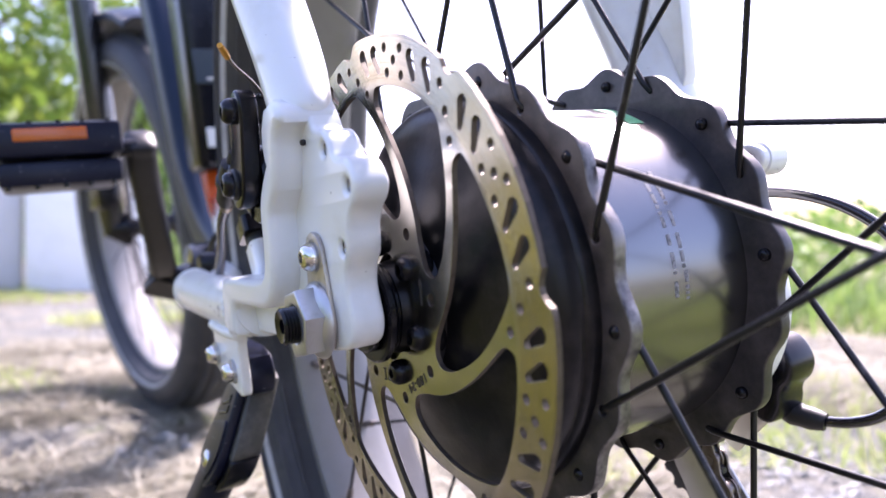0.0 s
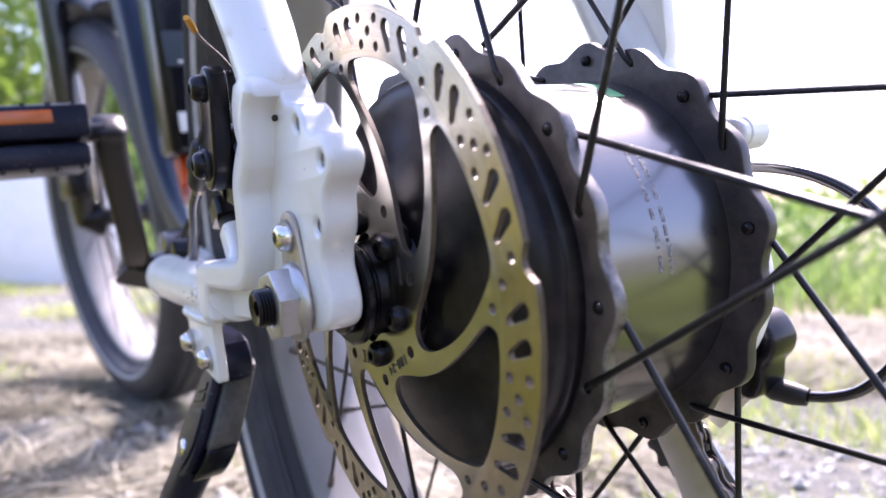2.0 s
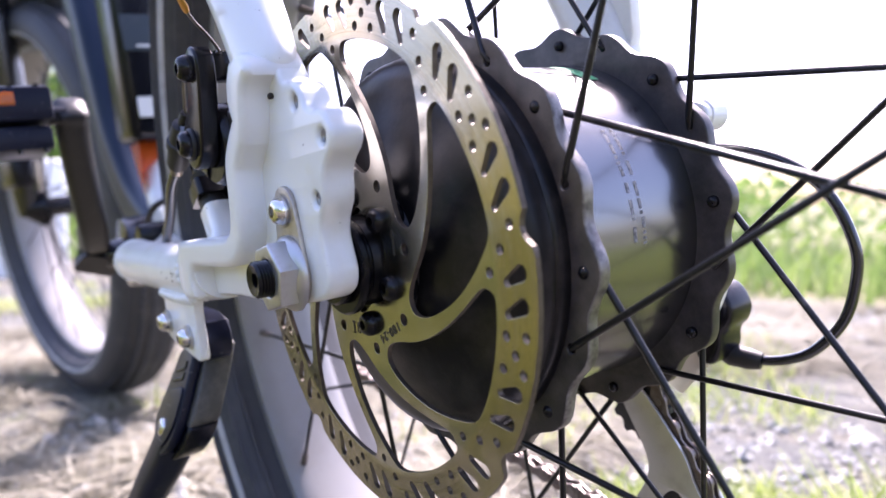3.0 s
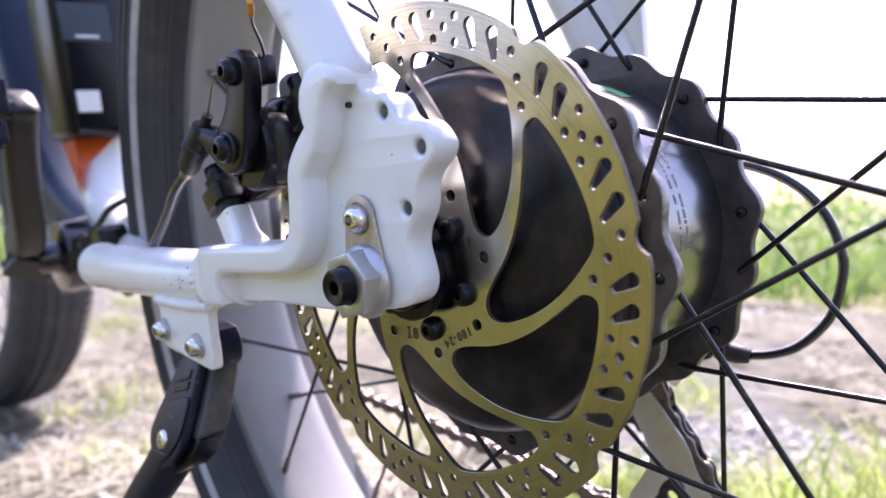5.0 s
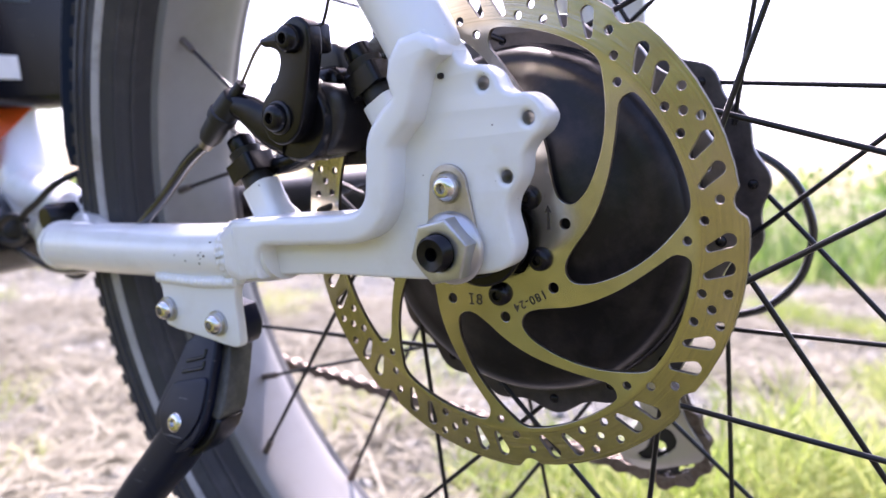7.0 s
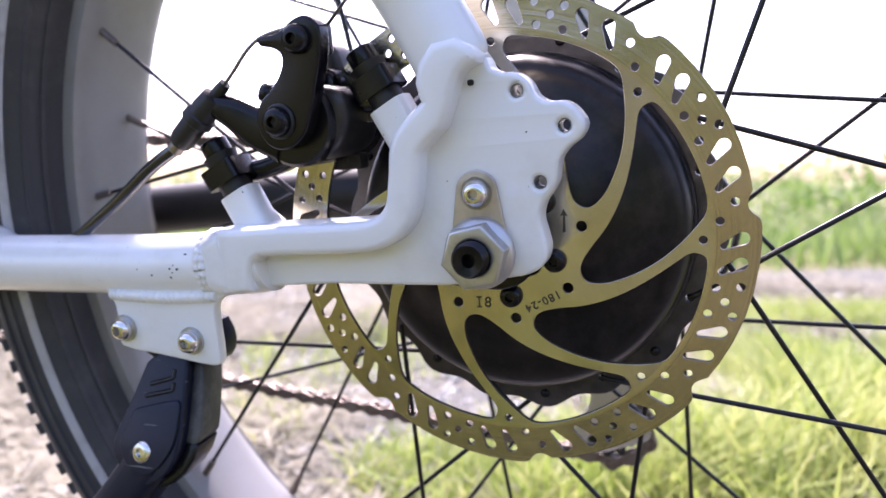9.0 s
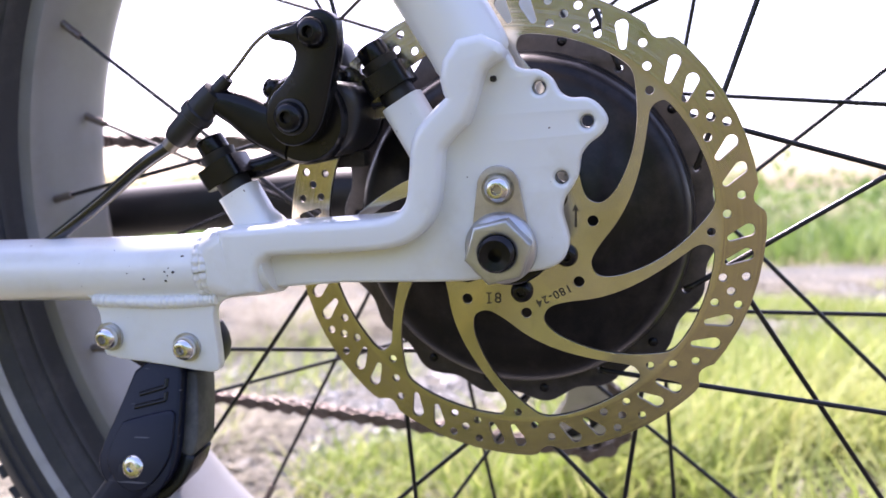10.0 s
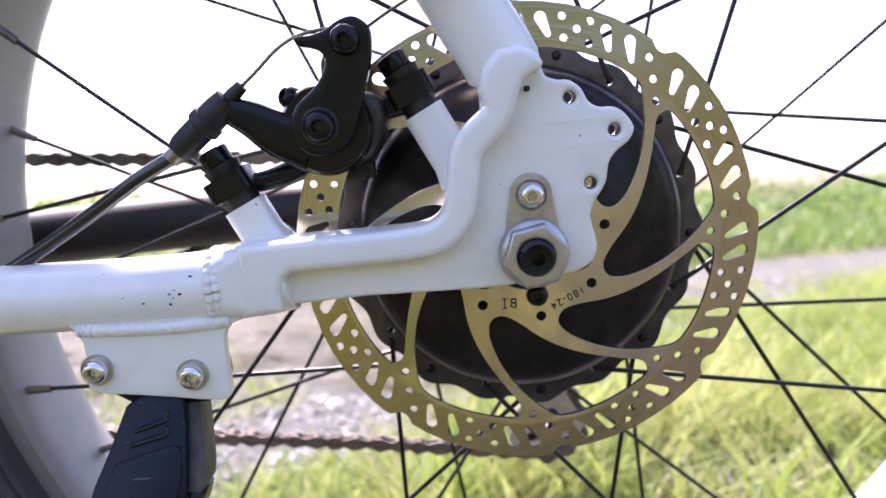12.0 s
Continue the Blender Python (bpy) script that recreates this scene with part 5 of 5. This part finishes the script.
spots += [(x, y, rng.uniform(0.03, 0.10)) for x, y in zip(rng.uniform(-1.6, 0.1, 9000), rng.uniform(-1.4, -0.24, 9000)) if x > -0.75 or y < -0.46]
spots = [s for k, s in enumerate(spots) if k % 9 == 0 or not bare(s[0], s[1])]
strands("near_side_grass", spots, MEADOW, "olive meadow grass on the near side of the track", "grass", (0.9, 1.5), 14, 0.007)


def leaves(name, centres, n, size, mat, label, category, seed, parent=None, kind="stuff"):
    """Leaf cards in loose clumps: each centre is x, y, z, rx, ry, rz."""
    rng = np.random.default_rng(seed)
    verts, faces = [], []
    for cx, cy, cz, rx, ry, rz in centres:
        for _ in range(n):
            v = rng.normal(size=3)
            v /= np.linalg.norm(v)
            p = np.array([cx, cy, cz]) + v * np.array([rx, ry, rz]) * rng.uniform(0.35, 1.0) ** 0.5
            u = rng.normal(size=3)
            u /= np.linalg.norm(u)
            w = np.cross(u, rng.normal(size=3))
            w /= np.linalg.norm(w)
            s = size * rng.uniform(0.6, 1.4)
            k = len(verts)
            verts += [tuple(p - u * s), tuple(p + w * s * 0.45), tuple(p + u * s), tuple(p - w * s * 0.45)]
            faces.append((k, k + 1, k + 2, k + 3))
    me = bpy.data.meshes.new(name)
    me.from_pydata(verts, [], faces)
    if parent is not None:
        return part(name, me, mat, parent)
    return lone(name, me, mat, label, category, kind=kind)


# pebbles on the track
verts, faces = [], []
while len(verts) < 6 * 17000:
    x, y = (rng.uniform(-4.0, 2.5), rng.uniform(-0.1, 2.5)) if len(verts) % 4 < 2 else (rng.uniform(-1.6, 1.6), rng.uniform(0.0, 2.4))
    if y > verge(x) or not clear(x, y) or not patchy(x, y, 1.3, 7.0, -0.25):
        continue
    r = 0.0035 + rng.gamma(1.5, 0.002)
    n = len(verts)
    for dx, dy, dz in ((1, 0, 0), (0, 1, 0), (-1, 0, 0), (0, -1, 0), (0.2, 0.1, 0.8), (0, 0, -0.8)):
        verts.append((x + (dx + rng.uniform(-0.3, 0.3)) * r, y + (dy + rng.uniform(-0.3, 0.3)) * r, bumps(x, y) - 0.004 + r * 0.3 + dz * r * 0.8))
    faces += [(n, n + 1, n + 4), (n + 1, n + 2, n + 4), (n + 2, n + 3, n + 4), (n + 3, n, n + 4), (n + 1, n, n + 5), (n + 2, n + 1, n + 5), (n + 3, n + 2, n + 5), (n, n + 3, n + 5)]
me = bpy.data.meshes.new("gravel")
me.from_pydata(verts, [], faces)
lone("gravel", me, PEBBLE, "loose grey pebbles on the dirt track", "gravel", kind="stuff")

# unseen shrubs closing the near side of the track, added to darken rotor reflections
cent = []
for k in range(190):
    x = rng.uniform(-3.0, 10)
    y = -5.6 - rng.uniform(0, 2.0) + 0.3 * math.sin(x)
    h = 1.9 + 0.9 * noise.noise((x * 0.5, y * 0.4, 6.0))
    cent.append((x, y, rng.uniform(0.15, 1.0) * h, 0.55, 0.5, 0.5))
leaves("shrubs", cent, 90, 0.085, LEAF, "unseen dense green shrubs along the near side of the track, added for reflections", "shrubs", 23)

# weeds behind the verge: uneven top, gaps
cent = []
for k in range(260):
    x = rng.uniform(-10, 11)
    y = verge(x) + rng.uniform(1.2, 4.5)
    h = 0.30 + 0.26 * (noise.noise((x * 0.8, y * 0.5, 2.0)) + 0.35) + rng.uniform(0, 0.10)
    cent.append((x, y, max(0.10, h * 0.55), 0.30, 0.30, max(0.12, h * 0.55)))
leaves("verge_weeds", cent, 110, 0.030, LEAF, "tall leafy green weeds along the far verge", "weeds", 21)

# bushes beyond the front wheel
cent = []
for k in range(120):
    x, y = rng.uniform(-13, -8.5), rng.uniform(-3.2, 1.8)
    cent.append((x, y, rng.uniform(0.2, 2.9), 0.6, 0.6, 0.5))
leaves("bushes", cent, 110, 0.085, LEAF, "leafy green bushes under the trees", "bushes", 25)

# trees in front of the bicycle and behind the camera
BARK = Mat("grey_brown_bark", (0.14, 0.11, 0.085), 0.9)
BARK.tint(BARK.ramp(BARK.noise(9, 6), 0.45, 0.7), (0.22, 0.19, 0.16)).bump(BARK.noise(25, 5), 0.8, 0.05)
CROWN = Mat("sunlit_tree_leaves", (0.12, 0.20, 0.03), 0.5)
isl = CROWN.node("ShaderNodeNewGeometry").outputs["Random Per Island"]
CROWN.tint(CROWN.ramp(isl, 0.4, 1.0), (0.26, 0.34, 0.05))
tr = CROWN.node("ShaderNodeBsdfTranslucent")
mixs = CROWN.node("ShaderNodeMixShader")
mixs.inputs["Fac"].default_value = 0.5
CROWN.link(CROWN.b.inputs["Base Color"].links[0].from_socket, tr.inputs["Color"])
CROWN.link(CROWN.b.outputs[0], mixs.inputs[1])
CROWN.link(tr.outputs[0], mixs.inputs[2])
CROWN.link(mixs.outputs[0], CROWN.t.nodes["Material Output"].inputs["Surface"])


def tree(x, y, h, seed):
    rnd = random.Random(seed)
    t = thing("tree", "leafy green tree with a grey-brown trunk", "tree", Matrix.Translation((x, y, -0.05)), "trees round the track")
    top = Vector((rnd.uniform(-0.3, 0.3), rnd.uniform(-0.3, 0.3), h * 0.75))
    trunk = part("trunk", sweep(smooth_path([(0, 0, 0), (0.05, 0.02, h * 0.3), top * 0.75, top], 4), [0.16 * h / 6 * (1 - 0.85 * k / 12) for k in range(13)]), BARK, t)
    cl = []
    for k in range(12):
        a = rnd.uniform(0, 6.28)
        z = h * rnd.uniform(0.14, 0.85)
        r = h * 0.26 * math.sin(math.pi * min(0.95, max(0.2, z / h)))
        end = Vector((math.cos(a) * r, math.sin(a) * r, z))
        part("limb", sweep([Vector((0, 0, z * 0.75)), Vector((math.cos(a) * r * 0.5, math.sin(a) * r * 0.5, z * 0.93)), end], [0.05, 0.03, 0.008]), BARK, t)
        for _ in range(3):
            cl.append((end.x + rnd.uniform(-0.5, 0.5), end.y + rnd.uniform(-0.5, 0.5), end.z + rnd.uniform(-0.4, 0.5), 0.55, 0.55, 0.42))
    leaves("crown", cl, 130, 0.075, CROWN, "", "", seed, t)
    return t


for k, (x, y, h) in enumerate(((-9.5, -0.9, 5.5), (-11.5, 0.6, 6.5), (-12.5, -3.0, 7.0), (1.0, -10.0, 4.2), (5.5, -8.0, 4.4), (9.5, -4.0, 5.5))):
    tree(x, y, h, 40 + k)

# pale concrete block beside the track
CONC = Mat("pale_concrete", (0.52, 0.52, 0.53), 0.85)
CONC.tint(CONC.ramp(CONC.noise(6, 6, 0.7), 0.45, 0.7), (0.50, 0.49, 0.47)).bump(CONC.noise(60, 5), 0.3, 0.01)
lone("concrete_block", block((-4.15, -0.62, -0.03), (-3.80, -0.172, 0.54), 0.02, 2), CONC, "grey concrete block standing on the dirt", "block")
PALE = Mat("white_painted_block", (0.84, 0.84, 0.84), 0.7)
PALE.tint(PALE.ramp(PALE.noise(5, 6, 0.7), 0.5, 0.8), (0.74, 0.74, 0.72)).bump(PALE.noise(50, 4), 0.2, 0.01)
lone("painted_block", block((-4.10, -0.160, -0.03), (-3.75, 0.42, 0.56), 0.02, 2), PALE, "white painted concrete block standing on the dirt", "block")
